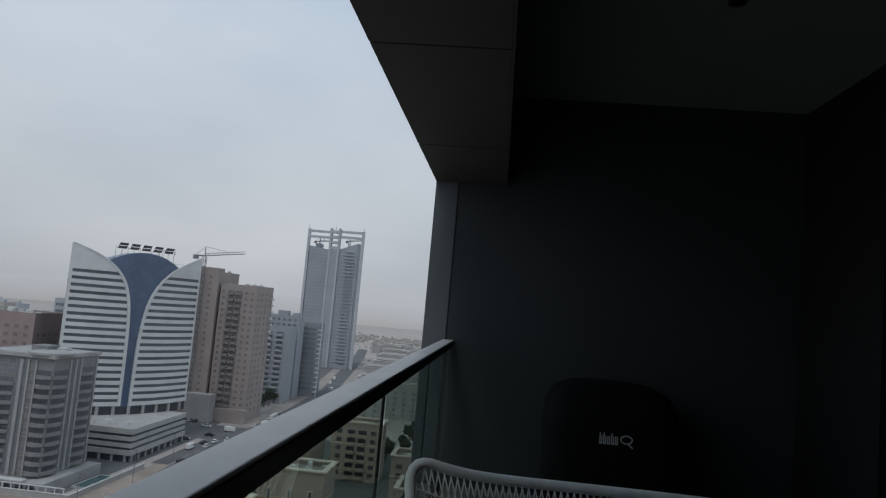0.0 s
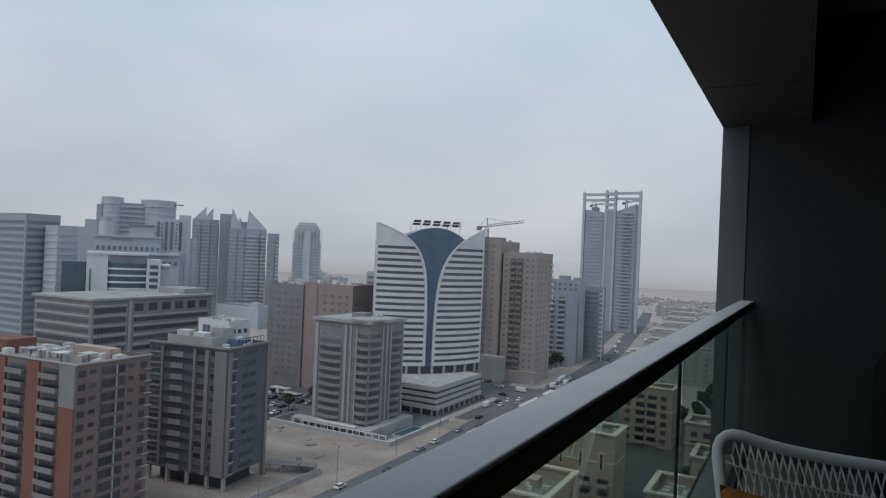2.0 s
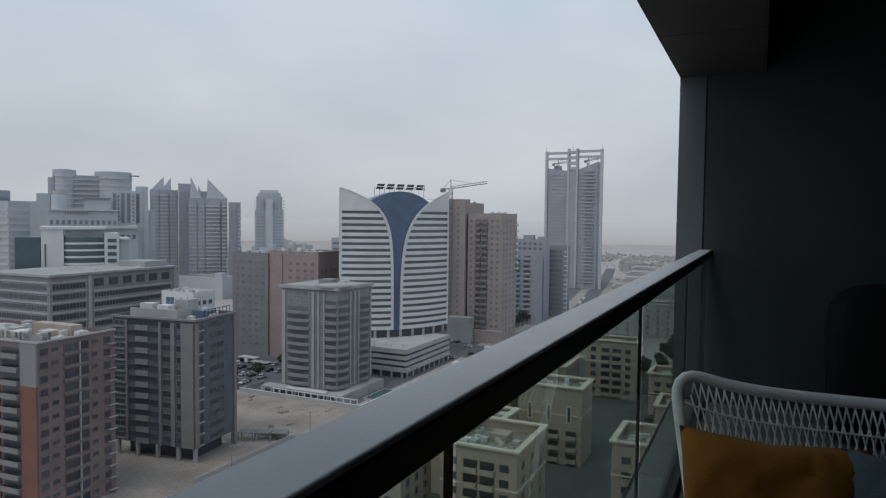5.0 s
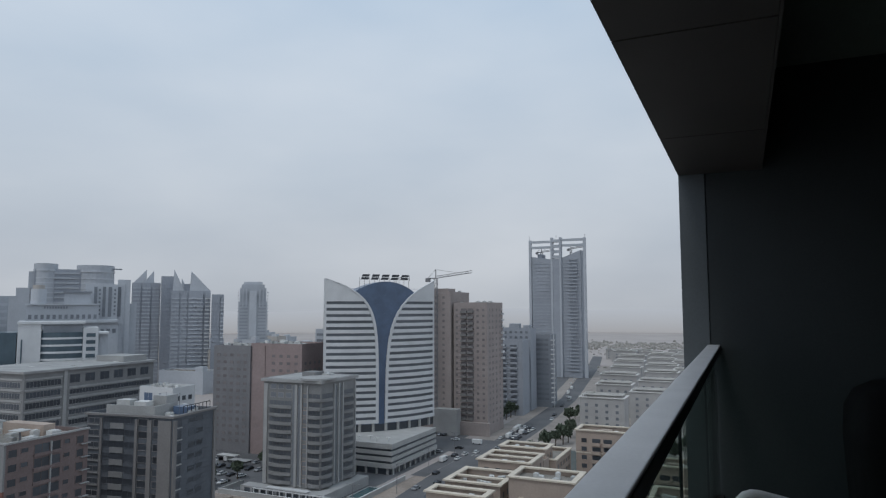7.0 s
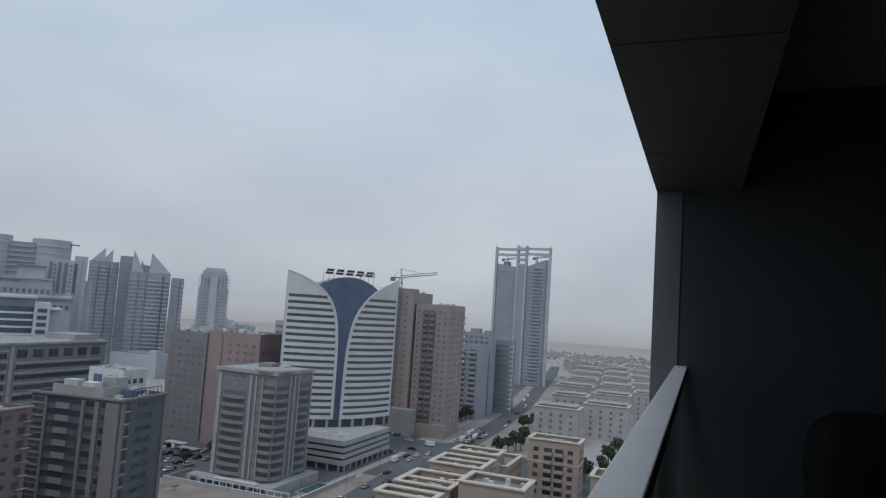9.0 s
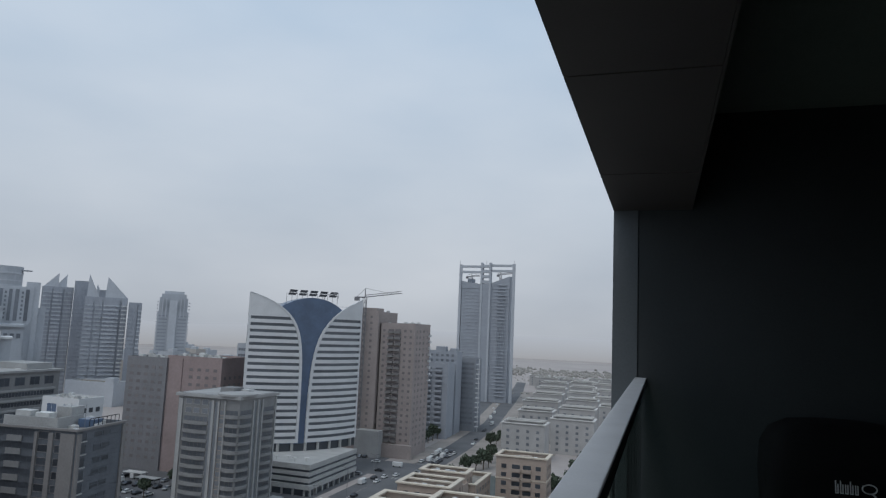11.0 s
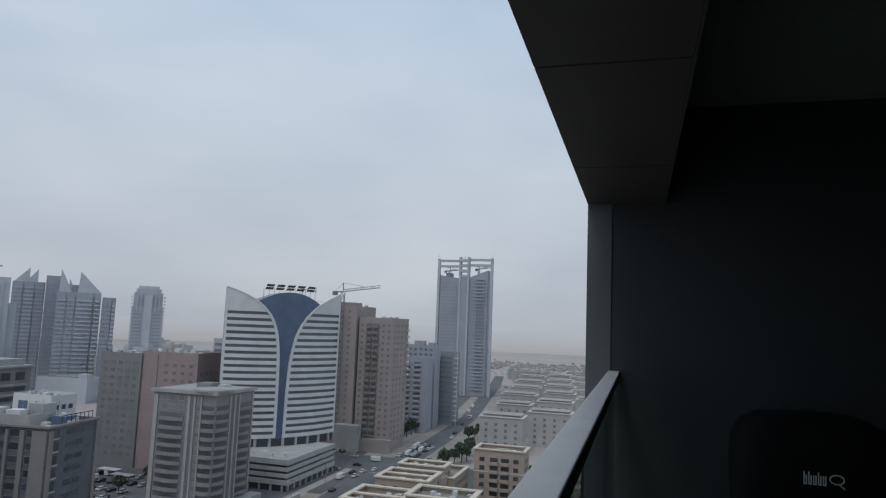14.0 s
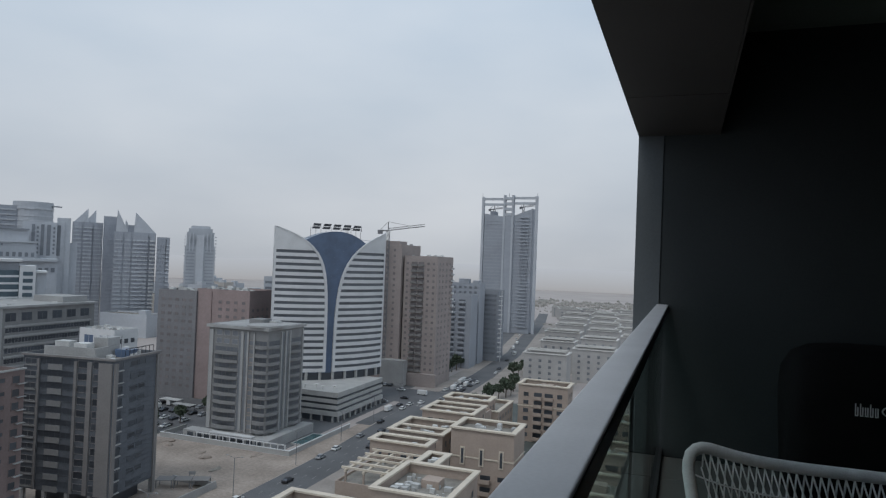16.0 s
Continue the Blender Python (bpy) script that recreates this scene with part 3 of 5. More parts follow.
class Block:
    """A building whose south-east corner stands at (x, y): w westward, d northward."""

    def __init__(self, name, label, x, y, w, d, top, wall, rot=0.0, base=GROUND, category="building", group="", parapet=1.0, roofmat=None, lift=0.0):
        self.root = thing(name, label, category, (x, y, base), rot, group)
        self.w, self.d, self.h, self.wall = w, d, top - base, wall
        boxes("wall", wall, self.root, (-w, 0, lift, 0, d, self.h - parapet))
        if parapet:
            t, z0, z1 = 0.3, self.h - parapet, self.h
            boxes("parapet", wall, self.root, (-w, 0, z0, 0, t, z1), (-w, d - t, z0, 0, d, z1), (-w, t, z0, -w + t, d - t, z1), (-t, t, z0, 0, d - t, z1))
            boxes("roof", roofmat or M["roof"], self.root, (-w + t, t, z0, -t, d - t, z0 + 0.02))

    def put(self, face, kind, u, z, w, h, wall=None, glass=None):
        built, pane = window_piece(kind, w, h, wall or self.wall, glass or M["glass"])
        ob = new(kind, built)
        ob.parent = self.root
        if pane:
            new("pane", pane).parent = ob
        if face == "s":
            ob.location = (-self.w + u, 0, z)
        elif face == "e":
            ob.location, ob.rotation_euler = (0, u, z), (0, 0, math.pi / 2)
        return ob

    def rows(self, face, kind, us, w, h, floors, z0, fh, sill=0.9, wall=None, glass=None):
        for k in range(floors):
            for u in us:
                self.put(face, kind, u, z0 + k * fh + sill, w, h, wall, glass)

    def units(self, n, seed, big=3.0):
        rnd = random.Random(seed)
        zr = self.h - 1.0 + 0.02
        for _ in range(n):
            a, b, c = rnd.uniform(1.0, big), rnd.uniform(1.0, big), rnd.uniform(0.6, 1.8)
            x, y = rnd.uniform(-self.w + 1.0, -1.0 - a), rnd.uniform(1.0, max(1.1, self.d - 1.0 - b))
            bm = bmesh.new()
            box(bm, x, y, zr, x + a, y + b, zr + c)
            box(bm, x + a * 0.15, y + b * 0.15, zr + c, x + a * 0.85, y + b * 0.85, zr + c + 0.15)
            part("roof_unit", bm, M["unit"], self.root)


def even(a, b, n):
    return [a + (b - a) * (k + 0.5) / n for k in range(n)]


# pink and terracotta apartment tower
b = Block("apartment_tower", "dusty pink apartment tower with terracotta piers", -142.5, 94.8, 47, 20.8, -27.3, M["pink"], 4)
fh, n = 3.05, 13
for u, w, h, sill in ((1.5, 1.9, 1.5, 0.9), (4.3, 1.6, 0.9, 1.4), (8.5, 3.7, 1.9, 0.6), (12.0, 2.3, 1.9, 0.6), (14.9, 1.4, 0.9, 1.4), (18.5, 1.8, 1.6, 0.8)):
    b.rows("e", "window", [u], w, h, n, 0.3, fh, sill)
b.put("e", "pier", 10.6, 0, 0.3, 39.6, M["concrete"])
for k in range(n):
    z = 0.3 + k * fh
    boxes("slab_edge", M["concrete"], b.root, (0.0, 18.6, z + 0.45, 0.8, 20.9, z + 0.58))
    boxes("sill_band", M["pink"], b.root, (0.0, 6.4, z - 0.1, 0.45, 13.3, z + 0.5))
for u, w, m in ((44.5, 5.0, "orange"), (33.0, 4.2, "orange"), (20.5, 5.0, "orange")):
    b.put("s", "pier", u, 0, w, 31.0 if u > 40 else 40.2, M[m])
b.put("s", "pier", 44.5, 31.0, 5.0, 9.5, M["grey"])
b.rows("s", "balcony", [38.8, 26.8], 6.0, 2.0, n, 0.3, fh, 0.4, M["taupe"])
boxes("coping", M["concrete"], b.root, (-47.1, -0.25, 40.6, 0.35, 0.2, 41.0))
boxes("coping", M["concrete"], b.root, (-0.2, 0.2, 40.6, 0.35, 20.9, 41.0))
boxes("stair_head", M["orange"], b.root, (-40, 4, 39.8, -31, 12, 43.2))
boxes("stair_head", M["tan"], b.root, (-17, 12, 39.8, -4, 15, 42.6))
b.units(40, 3, 2.4)
for k in range(4):
    boxes("roof_canopy", M["unit"], b.root, (-24 + k * 5.5, 3 + (k % 2) * 3, 42.0, -20.5 + k * 5.5, 6 + (k % 2) * 3, 42.2))
    boxes("canopy_post", M["crane"], b.root, (-22.4 + k * 5.5, 4.4 + (k % 2) * 3, 39.8, -22.1 + k * 5.5, 4.7 + (k % 2) * 3, 42.0))

# slate tower with taupe piers on columns
b = Block("office_tower", "dark slate clad tower with taupe corner piers", -139.8, 137.8, 28, 19, -27.6, M["slate_wall"], 8, lift=4.2)
fh, n = 3.25, 11
boxes("lobby", M["glass"], b.root, (-25, 3, 0, -3, 16, 4.2))
for x in (-27.2, -20.5, -13.5, -6.5, -0.9):
    for y in (0.2, 17.9):
        boxes("column", M["concrete"], b.root, (x - 0.1, y, 0, x + 0.8, y + 0.9, 4.2))
b.rows("s", "strip_window", [10.8], 10.6, 1.5, n, 4.2, fh, 1.3)
b.rows("s", "band", [10.2], 4.4, 1.5, n, 4.2, fh, -0.2, M["grey"])
b.rows("s", "window", [2.4], 3.6, 1.3, n, 4.2, fh, 1.0, M["grey"])
b.rows("s", "band", [2.4], 4.0, 0.35, n, 4.2, fh, 0.4, M["grey"])
b.rows("s", "window", [18.6], 3.0, 1.7, n, 4.2, fh, 0.9, M["taupe"])
b.rows("s", "window", [22.6], 1.4, 1.7, n, 4.2, fh, 0.9, M["taupe"])
for u, w in ((5.0, 0.6), (16.5, 0.8), (20.8, 1.3), (25.6, 4.0)):
    b.put("s", "pier", u, 4.2, w, 35.0, M["taupe"])
b.rows("e", "window", [8.0, 11.4], 2.6, 1.25, n, 4.2, fh, 1.0, M["slate_wall"])
b.rows("e", "strip_window", [2.4], 2.0, 2.0, n, 4.2, fh, 0.7, M["slate_wall"])
b.rows("e", "band", [2.4], 2.4, 0.3, n, 4.2, fh, 0.2, M["concrete"])
b.put("e", "pier", 0.6, 4.2, 1.2, 35.0, M["taupe"])
b.put("e", "pier", 18.3, 0, 1.2, 39.6, M["taupe"])
for k in range(26):
    boxes("cladding_rib", M["slate_wall"], b.root, (0, 4.2, 5 + k * 1.36, 0.08, 17.5, 5.12 + k * 1.36))
boxes("coping", M["taupe"], b.root, (-28.4, -0.5, 39.9, 0.4, 0.4, 40.45))
boxes("coping", M["taupe"], b.root, (-0.4, 0.4, 39.9, 0.4, 19.4, 40.45))
boxes("plant_screen", M["concrete"], b.root, (-24, 2.5, 39.4, -8, 3.0, 42.4))
boxes("plant_screen", M["concrete"], b.root, (-8.5, 3.0, 39.4, -8, 12, 42.4))
boxes("stair_head", M["concrete"], b.root, (-13, 8, 39.4, -8.6, 13, 44.6))
boxes("cooling_unit", M["unit"], b.root, (-22, 4, 42.0, -17.5, 7, 43.6))
boxes("cooling_unit", M["unit"], b.root, (-16, 4, 42.0, -12, 7, 43.3))
b.units(14, 5, 2.0)
boxes("water_tank", M["blue"], b.root, (-7.0, 9, 39.4, -2.5, 13, 41.6))
bm = bmesh.new()
for k in range(8):
    bar(bm, (-0.6, 5 + k * 1.7, 40.5), (-0.6, 5 + k * 1.7, 42.4), 0.09, 5)
bar(bm, (-0.6, 5, 42.4), (-0.6, 16.9, 42.4), 0.12, 5)
part("roof_railing", bm, M["dark_metal"], b.root)
for x in (-5, -9.5, -19):
    bm = bmesh.new()
    bar(bm, (x, 9, 39.4), (x, 9, 45.5), 0.07, 5)
    part("antenna", bm, M["crane"], b.root)

# rounded grey apartment tower
b = Block("apartment_tower", "pale grey apartment tower with rounded balconies", -141.5, 209.5, 26, 24, -25.2, M["grey"], 0)
fh = 3.05
b.rows("s", "strip_window", [8.0], 10.0, 1.6, 10, 4.6, fh, 1.0, M["grey"], M["strip"])
b.rows("s", "bow", [8.0], 10.4, 1.1, 10, 4.6, fh, -0.1, M["grey"])
b.rows("s", "window", [4.6, 8.0, 11.6], 2.4, 1.7, 2, 35.2, 3.1, 0.7, M["concrete"], M["glass_haze"])
for u in (13.9, 16.4):
    b.put("s", "strip_window", u, 4.6, 1.1, 35.6, M["concrete"], M["glass_haze"])
b.rows("s", "window", [18.9], 1.9, 1.7, 11, 4.6, fh, 0.8, M["tan"], M["glass_haze"])
b.rows("s", "strip_window", [23.0], 5.0, 1.6, 11, 4.6, fh, 1.0, M["grey"], M["strip"])
b.rows("s", "bow", [23.2], 5.4, 1.1, 11, 4.6, fh, -0.1, M["grey"])
b.rows("e", "strip_window", [4.0, 18.5], 6.8, 1.6, 11, 4.6, fh, 1.0, M["grey"], M["strip"])
b.rows("e", "bow", [4.0, 18.5], 7.4, 1.1, 11, 4.6, fh, -0.1, M["grey"])
b.put("e", "strip_window", 10.0, 4.6, 1.2, 35.6, M["concrete"], M["glass_haze"])
b.put("e", "strip_window", 12.8, 4.6, 1.2, 35.6, M["concrete"], M["glass_haze"])
for u, w in ((1.3, 1.6), (15.1, 1.1), (17.5, 0.7), (20.2, 0.5)):
    b.put("s", "pier", u, 4.0, w, 36.8, M["concrete"])
for u, w in ((8.4, 0.8), (11.4, 1.0), (14.2, 0.8), (23.2, 0.8)):
    b.put("e", "pier", u, 4.0, w, 36.8, M["concrete"])
boxes("cornice", M["concrete"], b.root, (-26.8, -0.9, 41.6, 0.6, 25, 42.7))
bm = bmesh.new()
bar(bm, (-4.5, 5.0, 42.7), (-4.5, 5.0, 43.4), 7.0, 28)
part("round_canopy", bm, M["concrete"], b.root)
boxes("plant_room", M["grey"], b.root, (-15, 9, 42.7, -9, 15, 44.6))
boxes("plant_room", M["unit"], b.root, (-8, 12, 42.7, -5, 16, 44.0))
b.units(6, 8)
boxes("podium", M["concrete"], b.root, (-32, -5, 0, 5, 0, 3.6))
boxes("podium", M["concrete"], b.root, (0, 0, 0, 5, 26, 3.6))
boxes("entrance_canopy", M["white"], b.root, (-20, -5.3, 3.7, -2, -3.0, 4.1))
for k in range(9):
    boxes("podium_opening", M["glass"], b.root, (-30 + k * 3.7, -5.06, 0.5, -27.4 + k * 3.7, -5.0, 3.0))
fence = thing("plot_fence", "low pale perimeter wall round the tower forecourt", "wall", (-126.8, 203.0, GROUND))
boxes("wall", M["podium"], fence, (-56, 0, 0, 0, 0.4, 1.7))
boxes("wall", M["podium"], fence, (-0.4, 0.4, 0, 0, 45, 1.7))
boxes("wall", M["podium"], fence, (-56, 0.4, 0, -55.6, 14, 1.7))
boxes("coping", M["white"], fence, (-56.1, -0.1, 1.7, 0.1, 0.5, 1.85), (-0.5, 0.5, 1.7, 0.1, 45.1, 1.85))
pool = thing("courtyard_pool", "small teal tiled pool in the tower forecourt", "pool", (-131, 216, GROUND))
boxes("rim", M["podium"], pool, (-3.4, 0, 0, 3.4, 0.4, 0.6), (-3.4, 15.6, 0, 3.4, 16, 0.6), (-3.4, 0.4, 0, -3.0, 15.6, 0.6), (3.0, 0.4, 0, 3.4, 15.6, 0.6))
boxes("water", M["pool"], pool, (-3.0, 0.4, 0, 3.0, 15.6, 0.45))

# landmark tower with the blue glass V
dt = thing("landmark_tower", "white banded tower with a blue glass V and curved wings", "tower", (-139, 260, GROUND))
boxes("podium_core", M["glass"], dt, (-46, -7.0, 0, 3.0, 36, 12.2))
for z, hh in ((2.7, 1.8), (5.5, 1.5), (8.0, 1.5), (10.5, 2.1)):
    e = 0.0 if z > 3 else -0.4
    boxes("podium_band", M["podium"], dt, (-46, -7.8 + e, z, 3.8 - e, -7.0, z + hh), (3.0, -7.0, z, 3.8 - e, 36.5, z + hh))
for k in range(9):
    boxes("column", M["podium"], dt, (3.1, -6.4 + k * 5.2, 0, 3.8, -5.6 + k * 5.2, 2.7))
for k in range(9):
    boxes("column", M["podium"], dt, (1.2 - k * 5.2, -7.7, 0, 2.0 - k * 5.2, -7.0, 2.7))
boxes("podium_roof", M["podium"], dt, (-46, -7.0, 12.2, 3.0, 36, 12.5))
for k in range(6):
    boxes("roof_parasol", M["unit"], dt, (-24 + k * 4.4, -4.6 + (k % 2) * 2, 14.0, -22.4 + k * 4.4, -3.0 + (k % 2) * 2, 14.2), (-23.3 + k * 4.4, -3.9 + (k % 2) * 2, 12.5, -23.1 + k * 4.4, -3.7 + (k % 2) * 2, 14.0))
PA, PB = Vector((-37.0, 2.0, 0)), Vector((-1.2, 45.0, 0))
PN = Vector((PB.y - PA.y, -(PB.x - PA.x), 0)).normalized()
TOP, FOOT = 83.0, 16.3


def plan(s, z, off=0.0):
    """A point on the curved front: s along it, off metres outward."""
    bulge = 7.5 * 4 * s * (1 - s)
    p = PA.lerp(PB, s) + PN * (bulge + off)
    return (p.x, p.y, z)


def left_edge(z):
    d = max(0.0, TOP - z)
    return 0.43 * (1 - math.exp(-d / 7.8))


def right_edge(z):
    d = max(0.0, TOP - 0.6 - z)
    return 1 - 0.512 * (1 - math.exp(-d / 10.0))


def curved(bm, s0, s1, z0, z1, o0, o1, n=10):
    """A curved slab; s0 and s1 may be functions of the height."""
    q = lambda s, z: s(z) if callable(s) else s
    rows = []
    for i in range(n + 1):
        f = i / n
        rows.append([bm.verts.new(plan(q(s0, z) + (q(s1, z) - q(s0, z)) * f, z, o)) for z, o in ((z0, o1), (z1, o1), (z1, o0), (z0, o0))])
    for r0, r1 in zip(rows, rows[1:]):
        for k in range(4):
            bm.faces.new((r0[k], r1[k], r1[(k + 1) % 4], r0[(k + 1) % 4]))
    bm.faces.new(rows[0])
    bm.faces.new(rows[-1][::-1])


# body behind the front
bm = bmesh.new()
front = [plan(k / 16, 0, -1.2) for k in range(17)]
outline = front + [(PB.x - 28, PB.y - 3, 0), (PA.x + 2, PA.y + 26, 0)]
lo = [bm.verts.new((x, y, 12.4)) for x, y, _ in outline]
hi = [bm.verts.new((x, y, TOP - 8)) for x, y, _ in outline]
for k in range(len(outline)):
    j = (k + 1) % len(outline)
    bm.faces.new((lo[k], lo[j], hi[j], hi[k]))
bm.faces.new(hi)
part("core", bm, M["glass"], dt)
# blue glass front
bm = bmesh.new()
N = 48
dome = lambda s: TOP - 1.5 - 6.0 * ((s - 0.5) / 0.3) ** 2
cols = []
for i in range(N + 1):
    q = 0.12 + 0.76 * i / N
    cols.append([bm.verts.new(plan(q, z, o)) for z, o in ((FOOT - 0.5, -1.0), (dome(q), -1.0), (dome(q), -9.0))])
for c0, c1 in zip(cols, cols[1:]):
    for k in range(2):
        bm.faces.new((c0[k], c1[k], c1[k + 1], c0[k + 1]))
part("blue_glass", bm, M["blue"], dt, "deep blue curtain glass")
for k in range(1, 22):
    bm = bmesh.new()
    z = FOOT + k * 2.94
    curved(bm, left_edge, right_edge, z, z + 0.12, -1.0, -0.93, 10)
    part("glass_joint", bm, M["blue"], dt)
# wings: white bands over recessed strip windows
rows_n, pitch = 19, 2.94
for side in (0, 1):
    for k in range(rows_n + 1):
        z = FOOT + k * pitch
        z1 = z + (1.6 if k < rows_n else 0.9)
        bm = bmesh.new()
        if side == 0:
            curved(bm, 0.0, left_edge, z, z1, -1.0, 0.1)
        else:
            curved(bm, right_edge, 1.0, z, z1, -1.0, 0.1)
        part("white_band", bm, M["white"], dt)
    for k in range(rows_n):
        z = FOOT + k * pitch + 1.6
        bm = bmesh.new()
        if side == 0:
            curved(bm, 0.015, left_edge, z, z + pitch - 1.6, -1.0, -0.55)
        else:
            curved(bm, right_edge, 0.985, z, z + pitch - 1.6, -1.0, -0.55)
        part("strip_window", bm, M["strip"], dt)
    # edge ribs, outer corner and the solid peak
    bm = bmesh.new()
    steps = 40
    for k in range(steps):
        z0 = FOOT + (TOP - 0.3 - FOOT) * k / steps
        z1 = FOOT + (TOP - 0.3 - FOOT) * (k + 1) / steps
        if side == 0:
            curved(bm, lambda z: left_edge(z) - 0.02 if left_edge(z) > 0.02 else 0.0, left_edge, z0, z1, -1.2, 0.35, 1)
        else:
            curved(bm, right_edge, lambda z: min(1.0, right_edge(z) + 0.02), z0, z1, -1.2, 0.35, 1)
    part("edge_rib", bm, M["white"], dt)
    bm = bmesh.new()
    zt = FOOT + rows_n * pitch + 0.8
    sheets = []
    for k in range(17):
        z = zt + (TOP - 0.2 - zt) * k / 16
        a, e = (0.0, left_edge(z)) if side == 0 else (right_edge(z), 1.0)
        sheets.append([[bm.verts.new(plan(a + (e - a) * f / 6, z, o)) for f in range(7)] for o in (-1.2, 0.1)])
    for a, e in zip(sheets, sheets[1:]):
        for o in (0, 1):
            for f in range(6):
                bm.faces.new((a[o][f], a[o][f + 1], e[o][f + 1], e[o][f]))
        for f in (0, 6):
            bm.faces.new((a[0][f], a[1][f], e[1][f], e[0][f]))
    part("wing_peak", bm, M["white"], dt)
    bm = bmesh.new()
    s = (0.0, 0.015) if side == 0 else (0.985, 1.0)
    curved(bm, s[0], s[1], FOOT, zt, -1.2, 0.12, 1)
    part("corner_trim", bm, M["white"], dt)
for k in range(9):
    p = plan(0.06 + 0.11 * k, 0, -0.7)
    boxes("foot_column", M["podium"], dt, (p[0] - 0.5, p[1] - 0.5, 12.5, p[0] + 0.5, p[1] + 0.5, FOOT))
davit = thing("roof_davit", "small steel maintenance davit on the tower roof", "crane", (-139, 260, GROUND))
bm = bmesh.new()
q = plan(0.62, 0, -5.0)
bar(bm, (q[0], q[1], TOP - 5), (q[0], q[1], TOP + 0.6), 0.18, 6)
part("mast", bm, M["crane"], davit)
bm = bmesh.new()
bar(bm, (q[0] - 3, q[1], TOP - 0.4), (q[0] + 6, q[1] + 2, TOP + 1.6), 0.16, 6)
bar(bm, (q[0] + 6, q[1] + 2, TOP + 1.6), (q[0] + 6.2, q[1] + 2, TOP - 1.0), 0.14, 6)
part("arm", bm, M["crane"], davit)
# rooftop letters, as plain slabs, on a steel frame
sign = thing("roof_sign", "dark rooftop sign of plain letter slabs on struts", "sign", (-139, 260, GROUND))
ax = (PB - PA).normalized()
for k in range(5):
    bm = bmesh.new()
    c = PA.lerp(PB, 0.5) + PN * 4.0 + ax * (-10.0 + 5.0 * k)
    for q in ((-1.9, 0, 1.7, 1.1), (-1.4, 1.35, 2.1, 2.5)):
        v = []
        for dy in (-0.2, 0.2):
            for px, pz in ((q[0], q[1]), (q[2], q[1]), (q[2] + 0.45 * (q[3] - q[1]), q[3]), (q[0] + 0.45 * (q[3] - q[1]), q[3])):
                p = c + ax * px + PN * dy
                v.append(bm.verts.new((p.x, p.y, TOP - 0.6 + pz)))
        for f in ((0, 1, 2, 3), (7, 6, 5, 4), (0, 4, 5, 1), (1, 5, 6, 2), (2, 6, 7, 3), (3, 7, 4, 0)):
            bm.faces.new([v[i] for i in f])
    part("letter_slab", bm, M["sign"], sign)
bm = bmesh.new()
for k in range(11):
    p = PA.lerp(PB, 0.5) + PN * 3.9 + ax * (-12.5 + 2.5 * k)
    bar(bm, (p.x, p.y, TOP - 9), (p.x, p.y, TOP + 0.4), 0.1, 5)
part("struts", bm, M["crane"], sign)


def tower_crane(x, y, z0, z1, jib, back, rz, r=0.35):
    c = thing("tower_crane", "grey steel tower crane with a long jib", "crane", (x, y, z0), rz)
    h = z1 - z0
    bm = bmesh.new()
    for dx, dy in ((-1, -1), (1, -1), (1, 1), (-1, 1)):
        bar(bm, (dx * 0.8, dy * 0.8, 0), (dx * 0.8, dy * 0.8, h), r * 0.5, 4)
    n = int(h / 3)
    for k in range(n):
        bar(bm, (-0.8, -0.8, k * 3), (0.8, -0.8, k * 3 + 3), r * 0.35, 4)
        bar(bm, (0.8, 0.8, k * 3), (0.8, -0.8, k * 3 + 3), r * 0.35, 4)
    part("mast", bm, M["crane"], c)
    bm = bmesh.new()
    rise = 0.13
    for y0, zz in ((-0.7, 0), (0.7, 0), (0, 1.2)):
        bar(bm, (0, y0, h + zz), (jib, y0, h + zz + jib * rise), r * 0.4, 4)
    for k in range(int(jib / 2.5)):
        z0, zm, z2 = h + k * 2.5 * rise, h + 1.2 + (k * 2.5 + 1.25) * rise, h + (k + 1) * 2.5 * rise
        bar(bm, (k * 2.5, -0.7, z0), (k * 2.5 + 1.25, 0, zm), r * 0.25, 4)
        bar(bm, (k * 2.5 + 1.25, 0, zm), (k * 2.5 + 2.5, 0.7, z2), r * 0.25, 4)
    part("jib", bm, M["crane"], c)
    bm = bmesh.new()
    bar(bm, (0, 0, h), (-back, 0, h), r, 4)
    box(bm, -back - 1, -0.8, h - 2, -back + 1.5, 0.8, h + 0.2)
    part("counter_jib", bm, M["crane"], c)
    bm = bmesh.new()
    bar(bm, (0, 0, h), (0, 0, h + 5), r * 0.7, 4)
    bar(bm, (0, 0, h + 5), (jib * 0.6, 0, h + 1.2 + jib * 0.6 * rise), r * 0.25, 4)
    bar(bm, (0, 0, h + 5), (-back, 0, h), r * 0.25, 4)
    part("tower_head", bm, M["crane"], c)


tower_crane(-157.6, 345, GROUND, 17.6, 21.5, 5, 3)

# brown towers
b = Block("brown_tower", "brown rendered residential tower with a dark balcony bay", -128.5, 349, 20, 26, 4.0, M["brown"], 0)
fh = 3.25
b.rows("s", "balcony", [6.2, 10.2], 3.4, 2.0, 20, 4.5, fh, 0.4, M["taupe"], M["brown_pane"])
b.rows("s", "window", [2.0, 14.5, 17.8], 1.4, 1.3, 20, 4.5, fh, 0.9, None, M["brown_pane"])
b.rows("e", "window", [4, 9, 15, 21], 1.6, 1.4, 20, 4.5, fh, 0.9, None, M["brown_pane"])
for k in range(8):
    b.put("e", "balcony", 24.5, 40 + k * 3.6, 2.0, 2.0, M["white"], M["brown_pane"])
